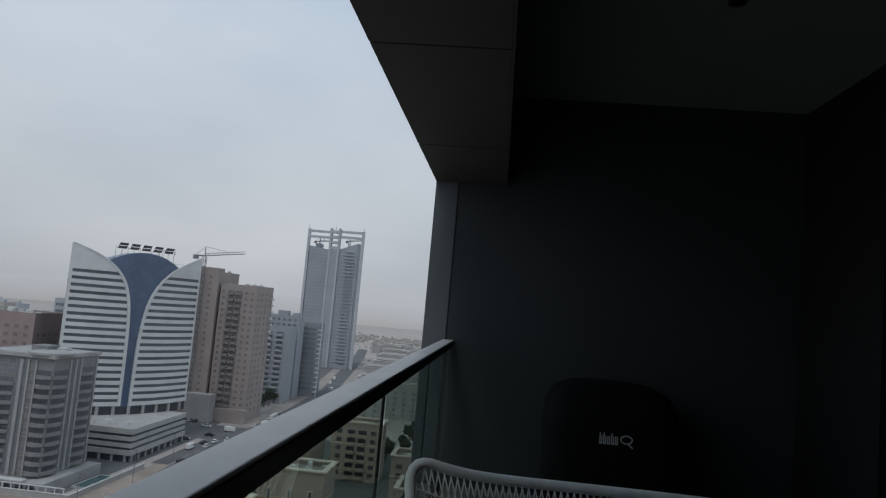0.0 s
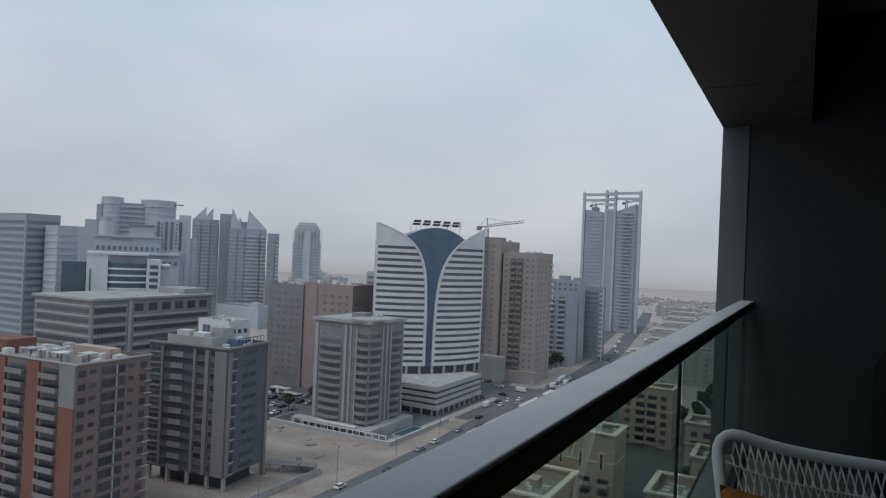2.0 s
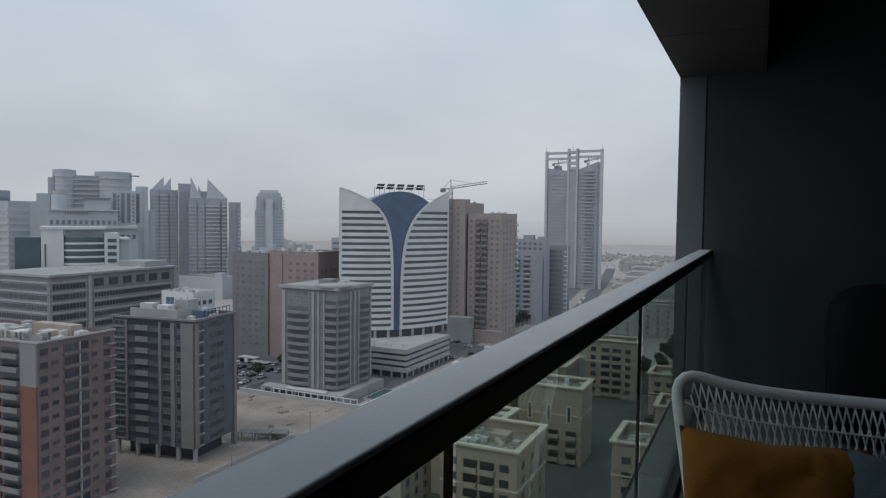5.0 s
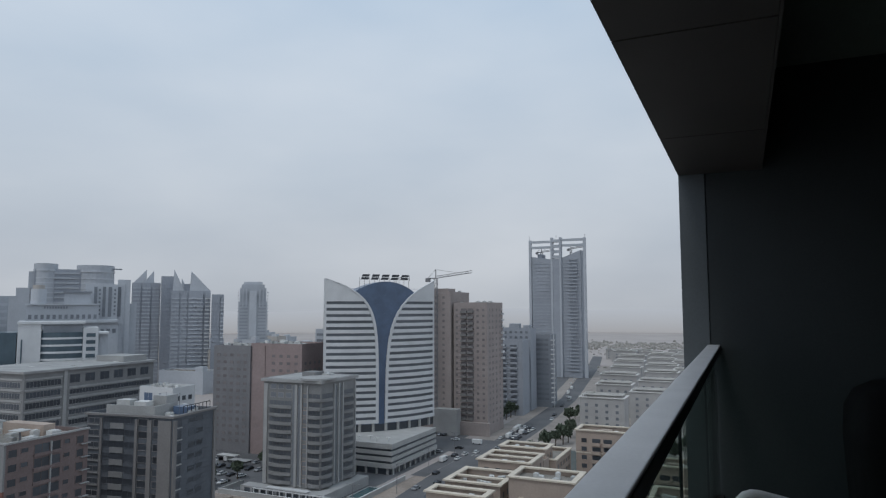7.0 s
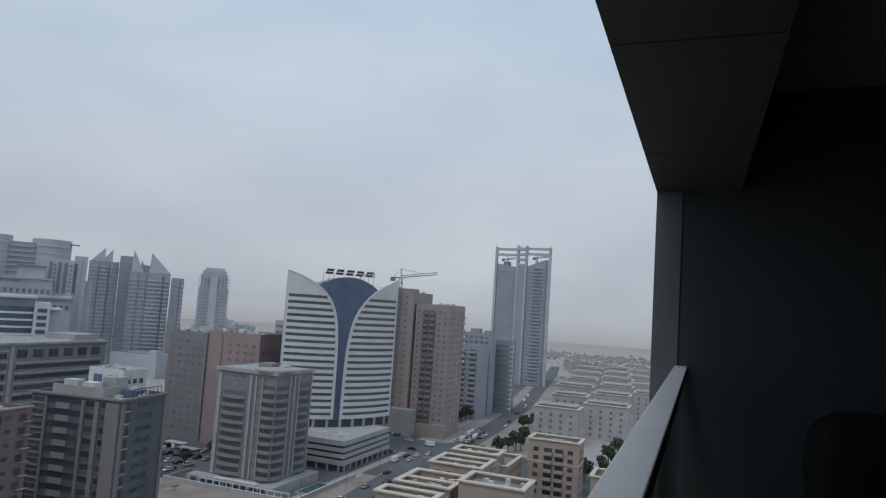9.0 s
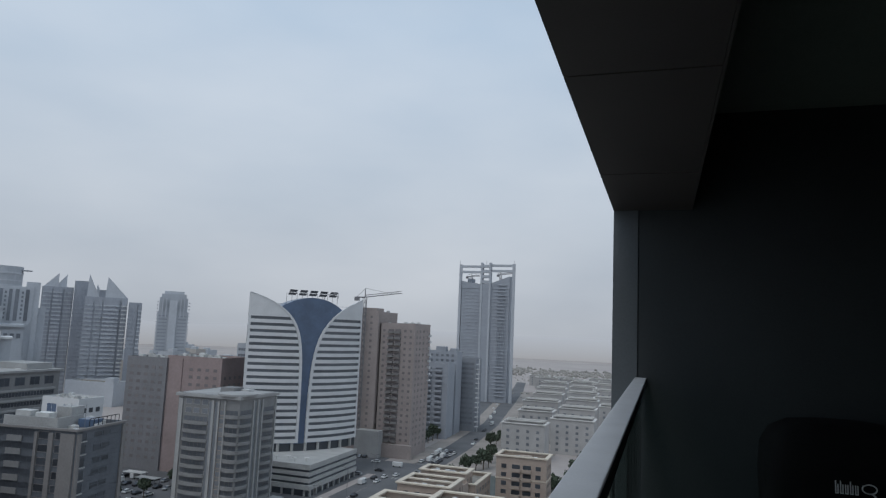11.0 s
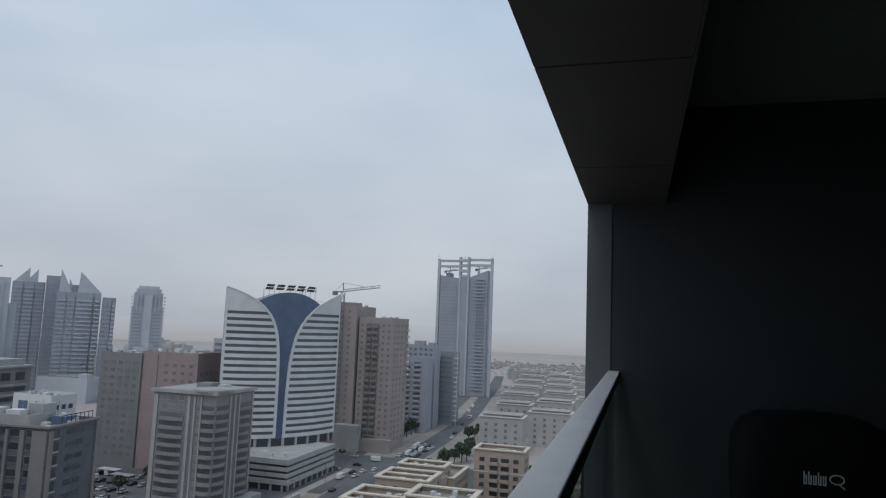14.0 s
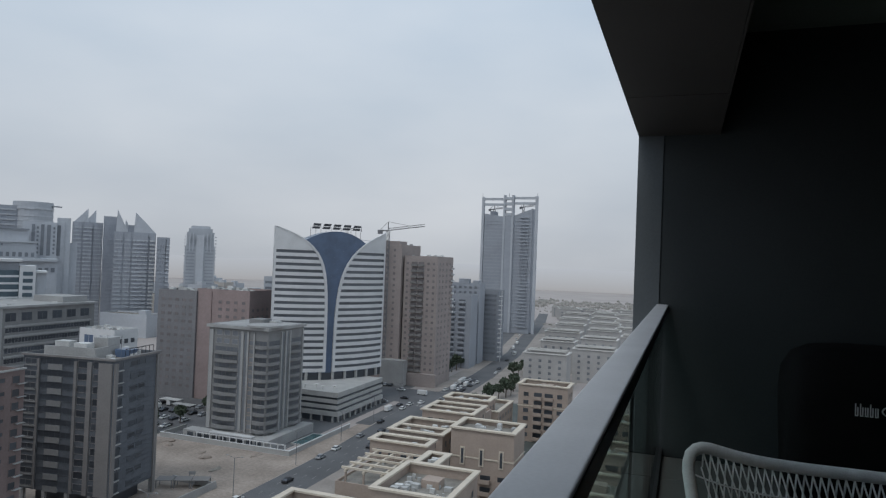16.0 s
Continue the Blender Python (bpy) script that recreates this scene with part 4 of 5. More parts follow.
boxes("podium", M["brown"], b.root, (-20, -3, 0, 2, 0, 7))
b.units(8, 11)
b = Block("brown_tower", "tall brown rendered tower with stepped roof", -149.5, 347, 22, 28, 10.0, M["brown"], 0)
b.rows("s", "window", even(2, 20, 4), 1.4, 1.3, 22, 4, 3.3, 0.9, None, M["brown_pane"])
boxes("stair_head", M["brown"], b.root, (-15, 4, 77, -3, 14, 80))
boxes("low_wing", M["concrete"], b.root, (-8, -6, 0, 6, 0, 14))
b.units(10, 12)

# mid-height blocks along the road
b = Block("grey_block", "hazy grey apartment block beside the road", -131, 421, 24, 18, -20, M["far_c"], 3)
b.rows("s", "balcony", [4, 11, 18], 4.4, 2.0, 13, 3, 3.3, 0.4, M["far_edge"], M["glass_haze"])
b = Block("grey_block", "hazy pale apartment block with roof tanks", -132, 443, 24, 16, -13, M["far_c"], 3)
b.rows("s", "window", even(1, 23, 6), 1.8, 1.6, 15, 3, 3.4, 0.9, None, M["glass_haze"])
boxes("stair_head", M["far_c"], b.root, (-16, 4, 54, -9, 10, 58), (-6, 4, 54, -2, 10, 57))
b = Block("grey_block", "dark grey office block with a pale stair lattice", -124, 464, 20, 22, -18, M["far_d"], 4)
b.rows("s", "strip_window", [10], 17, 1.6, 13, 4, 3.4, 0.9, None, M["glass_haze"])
for k in range(14):
    boxes("lattice_landing", M["white"], b.root, (0, 0.5, 3 + k * 3.3, 2.4, 3.5, 3.6 + k * 3.3))
boxes("lattice_post", M["white"], b.root, (2.0, 0.5, 0, 2.4, 0.9, 50))

# twin tower under construction with a portal frame
tt = thing("portal_tower", "twin residential tower under construction with a portal frame", "tower", (-171, 664, GROUND))
def sloped(bm, x0, x1, y0, y1, za, zb):
    """A block whose flat top climbs from za at x0 to zb at x1."""
    v = box(bm, x0, y0, 0, x1, y1, 1)
    for q, z in ((4, za), (7, za), (5, zb), (6, zb)):
        v[q].co.z = z


def floor_lines(name, root, material, rows):
    """Many thin floor edges of one far facade, too small to pick apart."""
    bm = bmesh.new()
    for q in rows:
        box(bm, *q)
    return tagged(part(name, bm, material, root), kind="stuff")


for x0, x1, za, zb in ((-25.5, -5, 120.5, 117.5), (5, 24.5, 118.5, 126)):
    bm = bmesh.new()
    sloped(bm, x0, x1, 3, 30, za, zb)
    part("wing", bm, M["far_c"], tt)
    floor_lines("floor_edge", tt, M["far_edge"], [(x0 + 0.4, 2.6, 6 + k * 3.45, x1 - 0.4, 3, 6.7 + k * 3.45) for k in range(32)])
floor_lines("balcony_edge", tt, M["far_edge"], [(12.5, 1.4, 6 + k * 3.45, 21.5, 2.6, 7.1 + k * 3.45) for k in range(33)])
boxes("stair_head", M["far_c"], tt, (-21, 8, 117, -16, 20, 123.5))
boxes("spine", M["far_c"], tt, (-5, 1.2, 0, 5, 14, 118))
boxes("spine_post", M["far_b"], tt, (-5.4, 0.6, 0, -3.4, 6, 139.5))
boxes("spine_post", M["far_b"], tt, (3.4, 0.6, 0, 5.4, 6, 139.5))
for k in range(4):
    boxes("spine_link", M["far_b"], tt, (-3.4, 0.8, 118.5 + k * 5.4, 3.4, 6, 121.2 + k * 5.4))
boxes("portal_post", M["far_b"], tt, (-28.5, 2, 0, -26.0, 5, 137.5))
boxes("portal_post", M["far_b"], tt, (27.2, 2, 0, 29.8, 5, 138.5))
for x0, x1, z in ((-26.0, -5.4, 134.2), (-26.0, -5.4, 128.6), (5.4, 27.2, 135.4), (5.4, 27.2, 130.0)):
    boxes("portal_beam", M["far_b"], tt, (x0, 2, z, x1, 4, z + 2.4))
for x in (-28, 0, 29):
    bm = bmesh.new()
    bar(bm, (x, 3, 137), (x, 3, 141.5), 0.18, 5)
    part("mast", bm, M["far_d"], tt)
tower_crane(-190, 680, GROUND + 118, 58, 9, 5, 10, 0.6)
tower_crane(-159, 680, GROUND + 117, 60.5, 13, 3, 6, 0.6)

def turned(root, x_left, x_right, y, x_origin):
    """Turns a far tower so that its front spans x_left to x_right of its row, square to the diagonal boulevard."""
    mid = Vector(((x_left + x_right) / 2, y, 0))
    k = y / mid.length
    along = Vector((y, -mid.x, 0)).normalized()
    p = mid + along * (x_origin - mid.x) * k
    root.matrix_world = pose(p.x, p.y, GROUND, 0, 0, math.degrees(math.atan2(along.y, along.x)))
    root.scale = (k, 1, 1)


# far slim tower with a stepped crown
ft = thing("far_tower", "far tower paled for haze, with stepped crown and side balconies", "tower", (-498, 600, GROUND))
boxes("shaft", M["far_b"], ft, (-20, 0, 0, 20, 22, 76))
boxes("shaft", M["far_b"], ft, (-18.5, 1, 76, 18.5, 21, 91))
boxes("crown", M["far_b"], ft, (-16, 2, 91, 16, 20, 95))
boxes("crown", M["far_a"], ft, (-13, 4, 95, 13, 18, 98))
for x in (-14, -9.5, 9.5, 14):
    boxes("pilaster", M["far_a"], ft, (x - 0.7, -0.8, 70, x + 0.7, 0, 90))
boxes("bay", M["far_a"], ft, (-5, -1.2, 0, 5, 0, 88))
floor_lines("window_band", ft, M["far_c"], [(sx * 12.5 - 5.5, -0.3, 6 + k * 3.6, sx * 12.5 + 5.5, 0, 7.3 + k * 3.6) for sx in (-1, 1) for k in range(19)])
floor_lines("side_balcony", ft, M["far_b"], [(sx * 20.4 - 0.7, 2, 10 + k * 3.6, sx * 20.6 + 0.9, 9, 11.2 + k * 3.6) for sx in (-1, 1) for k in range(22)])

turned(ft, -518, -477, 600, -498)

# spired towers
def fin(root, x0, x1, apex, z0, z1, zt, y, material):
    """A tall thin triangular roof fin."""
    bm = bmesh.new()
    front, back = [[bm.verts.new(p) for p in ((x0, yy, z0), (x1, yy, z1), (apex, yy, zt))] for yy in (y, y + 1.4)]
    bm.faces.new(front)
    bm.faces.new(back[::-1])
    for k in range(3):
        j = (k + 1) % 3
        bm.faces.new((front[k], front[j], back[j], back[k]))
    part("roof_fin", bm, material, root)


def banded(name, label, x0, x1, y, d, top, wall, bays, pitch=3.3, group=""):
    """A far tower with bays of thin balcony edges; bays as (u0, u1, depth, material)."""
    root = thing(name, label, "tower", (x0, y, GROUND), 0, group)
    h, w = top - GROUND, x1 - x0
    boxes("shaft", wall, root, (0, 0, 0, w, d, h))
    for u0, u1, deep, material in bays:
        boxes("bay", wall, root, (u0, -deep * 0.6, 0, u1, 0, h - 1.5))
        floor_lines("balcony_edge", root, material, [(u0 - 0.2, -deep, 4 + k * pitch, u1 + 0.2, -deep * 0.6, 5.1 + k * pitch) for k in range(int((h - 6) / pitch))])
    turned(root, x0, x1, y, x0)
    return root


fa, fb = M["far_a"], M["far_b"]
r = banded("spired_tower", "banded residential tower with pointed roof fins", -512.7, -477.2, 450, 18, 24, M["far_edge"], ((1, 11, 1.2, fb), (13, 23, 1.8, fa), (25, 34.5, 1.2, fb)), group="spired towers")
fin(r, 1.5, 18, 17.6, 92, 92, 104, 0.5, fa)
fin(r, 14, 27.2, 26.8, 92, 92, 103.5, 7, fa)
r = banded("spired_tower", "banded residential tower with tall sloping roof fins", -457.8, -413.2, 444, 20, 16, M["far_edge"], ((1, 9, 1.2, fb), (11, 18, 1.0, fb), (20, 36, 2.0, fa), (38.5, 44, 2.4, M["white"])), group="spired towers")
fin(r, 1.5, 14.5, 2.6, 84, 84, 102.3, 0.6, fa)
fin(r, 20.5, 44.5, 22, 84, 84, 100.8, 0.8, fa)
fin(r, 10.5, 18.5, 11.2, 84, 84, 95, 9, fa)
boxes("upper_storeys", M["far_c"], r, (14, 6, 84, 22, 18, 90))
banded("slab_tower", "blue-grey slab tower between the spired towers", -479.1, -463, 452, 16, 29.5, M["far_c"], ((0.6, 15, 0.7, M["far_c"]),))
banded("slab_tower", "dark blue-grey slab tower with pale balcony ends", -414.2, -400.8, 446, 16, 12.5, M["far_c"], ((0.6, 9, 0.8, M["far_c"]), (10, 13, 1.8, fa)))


# hotel group in the haze
def drum(bm, cx, cy, rx, ry, z0, z1, n=28):
    lo, hi = [[bm.verts.new((cx + rx * math.cos(2 * math.pi * k / n), cy + ry * math.sin(2 * math.pi * k / n), z)) for k in range(n)] for z in (z0, z1)]
    for k in range(n):
        j = (k + 1) % n
        bm.faces.new((lo[k], lo[j], hi[j], hi[k]))
    bm.faces.new(hi)
    bm.faces.new(lo[::-1])


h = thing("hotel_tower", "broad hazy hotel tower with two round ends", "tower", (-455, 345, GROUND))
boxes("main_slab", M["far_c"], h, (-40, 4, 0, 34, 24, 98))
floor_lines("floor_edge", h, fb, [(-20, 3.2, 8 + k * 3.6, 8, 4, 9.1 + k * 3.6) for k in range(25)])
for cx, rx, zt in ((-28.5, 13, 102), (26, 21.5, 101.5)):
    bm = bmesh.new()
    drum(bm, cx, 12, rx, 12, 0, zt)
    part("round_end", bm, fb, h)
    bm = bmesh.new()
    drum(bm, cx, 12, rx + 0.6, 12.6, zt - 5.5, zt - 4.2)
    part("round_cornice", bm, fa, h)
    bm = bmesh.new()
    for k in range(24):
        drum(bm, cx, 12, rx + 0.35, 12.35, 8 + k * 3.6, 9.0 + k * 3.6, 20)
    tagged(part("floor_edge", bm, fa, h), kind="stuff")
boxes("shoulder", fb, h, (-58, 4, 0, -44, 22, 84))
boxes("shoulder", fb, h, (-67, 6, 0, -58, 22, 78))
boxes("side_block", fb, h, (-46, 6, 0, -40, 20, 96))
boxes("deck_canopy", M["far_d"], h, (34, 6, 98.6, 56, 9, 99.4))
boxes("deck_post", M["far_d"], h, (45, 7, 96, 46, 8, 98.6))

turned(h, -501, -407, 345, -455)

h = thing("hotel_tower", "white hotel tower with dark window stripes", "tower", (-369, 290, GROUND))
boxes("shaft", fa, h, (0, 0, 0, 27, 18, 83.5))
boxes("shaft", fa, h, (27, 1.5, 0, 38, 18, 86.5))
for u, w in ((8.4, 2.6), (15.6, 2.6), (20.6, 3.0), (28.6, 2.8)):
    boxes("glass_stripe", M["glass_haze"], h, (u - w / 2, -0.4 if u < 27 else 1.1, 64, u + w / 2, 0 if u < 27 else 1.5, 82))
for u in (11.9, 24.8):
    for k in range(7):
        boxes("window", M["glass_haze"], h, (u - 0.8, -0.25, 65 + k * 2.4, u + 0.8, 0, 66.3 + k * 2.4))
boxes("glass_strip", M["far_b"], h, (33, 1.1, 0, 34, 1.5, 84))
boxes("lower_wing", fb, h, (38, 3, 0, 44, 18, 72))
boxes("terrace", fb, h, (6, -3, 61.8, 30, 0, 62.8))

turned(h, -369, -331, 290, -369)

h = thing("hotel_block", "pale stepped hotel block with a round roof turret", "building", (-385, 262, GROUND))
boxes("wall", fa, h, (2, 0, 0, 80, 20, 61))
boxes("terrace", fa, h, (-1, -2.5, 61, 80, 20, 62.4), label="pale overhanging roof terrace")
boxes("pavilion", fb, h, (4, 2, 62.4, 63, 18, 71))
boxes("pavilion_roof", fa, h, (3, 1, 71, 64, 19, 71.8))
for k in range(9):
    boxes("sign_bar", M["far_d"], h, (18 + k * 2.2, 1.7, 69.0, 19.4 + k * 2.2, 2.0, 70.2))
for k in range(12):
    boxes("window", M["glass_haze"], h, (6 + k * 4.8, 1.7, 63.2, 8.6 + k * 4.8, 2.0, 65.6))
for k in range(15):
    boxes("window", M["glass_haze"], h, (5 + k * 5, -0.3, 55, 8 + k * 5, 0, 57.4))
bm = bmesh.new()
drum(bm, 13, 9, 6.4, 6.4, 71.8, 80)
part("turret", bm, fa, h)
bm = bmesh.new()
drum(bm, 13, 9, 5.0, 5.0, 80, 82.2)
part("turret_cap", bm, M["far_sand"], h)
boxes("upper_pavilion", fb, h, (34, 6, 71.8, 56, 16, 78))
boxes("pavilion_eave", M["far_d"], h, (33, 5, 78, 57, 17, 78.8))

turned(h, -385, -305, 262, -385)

h = thing("office_block", "white office block with bowed teal ribbon windows", "building", (-343, 232, GROUND))
boxes("side_fin", M["white"], h, (0, -1.5, 0, 16.6, 16, 61.4))
boxes("side_fin", M["white"], h, (47.5, -1.0, 0, 59, 16, 59.4))
boxes("slot", M["teal"], h, (2.6, -1.75, 30, 3.6, -1.5, 54))
boxes("core", M["teal"], h, (16.6, 0, 0, 47.5, 16, 58))
boxes("roof_screen", M["far_d"], h, (18, -0.6, 57.0, 47, 0, 61.0))
boxes("roof_slab", M["white"], h, (-0.6, -2.2, 61.4, 49, 16.4, 62.6))


def bowed(x0, x1, y, bulge, z0, z1, deep, material, name, root, n=10):
    bm = bmesh.new()
    rows = []
    for k in range(n + 1):
        f = 2 * k / n - 1
        xx, yy = x0 + (x1 - x0) * k / n, y - bulge * (1 - f * f)
        rows.append([bm.verts.new(p) for p in ((xx, yy - deep, z0), (xx, yy - deep, z1), (xx, y + 0.1, z1), (xx, y + 0.1, z0))])
    for r0, r1 in zip(rows, rows[1:]):
        for k in range(4):
            bm.faces.new((r0[k], r1[k], r1[(k + 1) % 4], r0[(k + 1) % 4]))
    bm.faces.new(rows[0])
    bm.faces.new(rows[-1][::-1])
    part(name, bm, material, root)


for k in range(10):
    z = 22.4 + k * 3.48
    bowed(16.8, 47.3, 0, 2.6, z, z + 1.0, 0.5, M["white"], "white_band", h)
    bowed(16.8, 47.3, 0, 2.6, z + 1.0, z + 3.48, 0.1, M["teal"], "ribbon_window", h)
    boxes("window", M["teal"], h, (50, -1.3, z + 0.9, 57, -1.0, z + 2.8))
boxes("annex", M["teal"], h, (-18.5, -1, 0, -0.6, 20, 57.4), label="dark glass annex")
boxes("side_block", fb, h, (59, 2, 0, 67, 16, 56))
boxes("canopy", M["white"], h, (58, -0.5, 56, 67.6, 17, 56.9))

turned(h, -343, -284, 232, -343)

b = Block("glass_tower", "dark blue glass office tower in haze", -386, 222, 30, 20, 14, M["far_c"], 0)
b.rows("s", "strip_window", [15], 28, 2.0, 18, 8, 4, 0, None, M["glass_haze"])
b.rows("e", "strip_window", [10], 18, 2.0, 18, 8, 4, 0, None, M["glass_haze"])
b = Block("slab_tower", "pale hazy slab tower beside the glass tower", -372, 232, 12, 12, 8, M["far_b"], 0)
b.rows("s", "band", [6], 11, 1.4, 18, 6, 3.8, 0, M["far_a"])
b.rows("e", "band", [6], 11, 1.4, 18, 6, 3.8, 0, M["far_a"])

# long low office building
b = Block("long_office", "long grey office building with wide square openings", -271, 186, 40, 69, -25.4, M["grey"], 2)
b.rows("e", "window", even(20, 67, 6), 5.0, 3.6, 1, 36.5, 4, 0, None, M["glass"])
b.rows("e", "strip_window", [44], 45, 2.0, 5, 14, 4.4, 0, M["concrete"], M["glass"])
b.rows("e", "strip_window", [9], 16, 2.4, 7, 10, 4.4, 0, M["concrete"], M["glass"])
b.rows("s", "strip_window", [20], 36, 2.2, 7, 10, 4.4, 0, M["concrete"], M["glass"])
b.rows("s", "band", [20], 38, 0.8, 7, 10, 4.4, 2.9, M["concrete"])
b.rows("e", "band", [44], 46, 0.9, 5, 14, 4.4, 2.4, M["concrete"])
b.rows("e", "band", [9], 17, 0.8, 7, 10, 4.4, 2.9, M["concrete"])
b.put("e", "pier", 19, 0, 1.6, 42, M["concrete"])
boxes("cornice", M["concrete"], b.root, (-41, -1, 42.2, 1, 70, 43.2))
boxes("roof_box", M["concrete"], b.root, (-20, 52, 43.2, -2, 66, 46))
b.units(24, 21, 3.4)

# small white and blue block
b = Block("white_block", "small white block with blue glazing and roof frames", -209, 205, 18, 12, -30.5, M["white"], 0)
b.rows("s", "window", [5, 13], 4.6, 5, 2, 24, 6, 0, None, M["blue"])
b.rows("e", "window", even(1, 11, 3), 2.0, 1.8, 6, 12, 4, 0, None, M["glass"])
b.units(10, 25, 2.0)

# brown blocks behind
b = Block("brown_block", "grey-brown apartment block in light haze", -218, 262, 22, 18, -17.0, M["grey_brown"], 2)
b.rows("s", "window", even(1, 21, 5), 1.8, 1.3, 13, 4, 3.4, 0.9, None, M["brown_pane"])
b.units(16, 27)
b = Block("brown_block", "red-brown apartment block in light haze", -189.5, 264, 29, 22, -15.8, M["redbrown"], 2)
b.rows("s", "window", even(11, 28, 4), 1.8, 1.3, 13, 4, 3.4, 0.9, None, M["brown_pane"])
b.put("s", "pier", 5, 0, 7, 51, M["redbrown"])
b.rows("e", "window", even(1, 21, 5), 1.8, 1.4, 12, 4, 3.4, 0.9, None, M["brown_pane"])
b.units(22, 28)
b = Block("grey_block", "grey banded block behind the landmark tower", -215, 355, 30, 24, -12, M["far_b"], 0)
b.rows("s", "strip_window", [15], 28, 1.6, 14, 4, 3.6, 0.9, None, M["glass_haze"])
rnd = random.Random(41)
for k in range(44):
    x, y = (rnd.uniform(-640, -240), rnd.uniform(520, 900)) if k < 28 else (rnd.uniform(-400, -215), rnd.uniform(385, 500))
    b = Block("low_block", "low far block in colours paled for haze", x, y, rnd.uniform(18, 46), rnd.uniform(14, 30), rnd.uniform(-50, -26), M[rnd.choice(("far_a", "far_b", "far_sand"))], rnd.uniform(-6, 6), group="distant low blocks")
    boxes("roof_box", M["far_a"], b.root, (-10, 3, b.h - 0.5, -3, 9, b.h + 3))


# ---- low tan housing blocks with open roof frames ----
def housing(x, y, w, d, top, wall, trim, floors, near=True, group="tan housing blocks"):
    b = Block("housing_block", "tan rendered housing block with a cream roof parapet" if near else "pale housing block with cream roof frames", x, y, w, d, top, wall, 0, group=group, parapet=2.2)
    h = b.h
    t = 0.8
    boxes("coping", trim, b.root, (-w - 0.5, -0.5, h - 0.1, 0.5, t, h + 0.35), (-w - 0.5, d - t, h - 0.1, 0.5, d + 0.5, h + 0.35), (-w - 0.5, t, h - 0.1, -w + t, d - t, h + 0.35), (-t, t, h - 0.1, 0.5, d - t, h + 0.35))
    fh = (h - 3.2) / floors
    if near:
        b.rows("s", "window", [w * 0.16, w * 0.84], 2.0, 1.6, floors, 1.0, fh, 0.9, None, M["glass"])
        b.rows("s", "balcony", [w * 0.40, w * 0.62], 3.2, 2.2, floors, 1.0, fh, 0.3, None, M["glass"])
        b.rows("e", "window", even(1, d - 1, 3), 1.5, 1.5, floors, 1.0, fh, 0.9, None, M["glass"])
        boxes("string_course", trim, b.root, (-w - 0.2, -0.2, h * 0.62, 0.2, 0, h * 0.62 + 0.4), (0, 0, h * 0.62, 0.2, d, h * 0.62 + 0.4))
        rnd = random.Random(int(x * 7 + y))
        for _ in range(30):
            a = rnd.uniform(0.5, 2.0)
            px, py = rnd.uniform(-w + 1.6, -2.0 - a), rnd.uniform(1.6, d - 2.0 - a * 0.6)
            boxes("roof_unit", M["unit"], b.root, (px, py, h - 2.18, px + a, py + a * 0.7, h - 2.18 + rnd.uniform(0.7, 1.3)))
        if d < 8:
            for q in (0.28, 0.52, 0.76):
                boxes("roof_beam", trim, b.root, (-w * q - 0.3, 0.8, h - 0.05, -w * q + 0.3, d - 0.8, h + 0.3))
            boxes("roof_beam", trim, b.root, (-w + 0.8, d * 0.5 - 0.25, h - 0.2, -0.8, d * 0.5 + 0.25, h - 0.06))
        else:
            boxes("stair_head", wall, b.root, (-w * 0.60, d * 0.55, h - 2.18, -w * 0.36, d * 0.74, h - 0.5))
    else:
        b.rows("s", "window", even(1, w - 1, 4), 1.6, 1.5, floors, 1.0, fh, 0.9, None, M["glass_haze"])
    return b


def slot_windows(b, us, z):
    for u in us:
        boxes("slot_surround", M["cream"], b.root, (-b.w + u - 0.7, -0.25, z, -b.w + u + 0.7, 0, z + 5.0))
        boxes("slot_pane", M["glass"], b.root, (-b.w + u - 0.35, -0.30, z + 0.4, -b.w + u + 0.35, -0.25, z + 4.6))


housing(-42.5, 127.5, 17, 20, -46, M["tan"], M["cream"], 6)
b = Block("housing_block", "tan rendered housing block with tall slot windows", -43, 184, 18.5, 13, -46, M["tan"], 0, group="tan housing blocks", parapet=1.4)
boxes("coping", M["cream"], b.root, (-19, -0.5, 21.9, 0.5, 1.1, 22.35), (-19, 11.9, 21.9, 0.5, 13.5, 22.35), (-19, 1.1, 21.9, -17.4, 11.9, 22.35), (-1.1, 1.1, 21.9, 0.5, 11.9, 22.35))
slot_windows(b, (3.6, 9.2, 15.0), 12.0)
b.rows("s", "balcony", [4.5, 10.5, 15.6], 3.0, 1.8, 3, 1.0, 3.3, 0.3)
boxes("string_course", M["cream"], b.root, (-18.7, -0.2, 14.0, 0.2, 0, 14.35), (0, 0, 14.0, 0.2, 13, 14.35))
b.units(6, 61, 2.0)
housing(-41, 262.5, 19.5, 12, -45.8, M["tan"], M["cream"], 6)
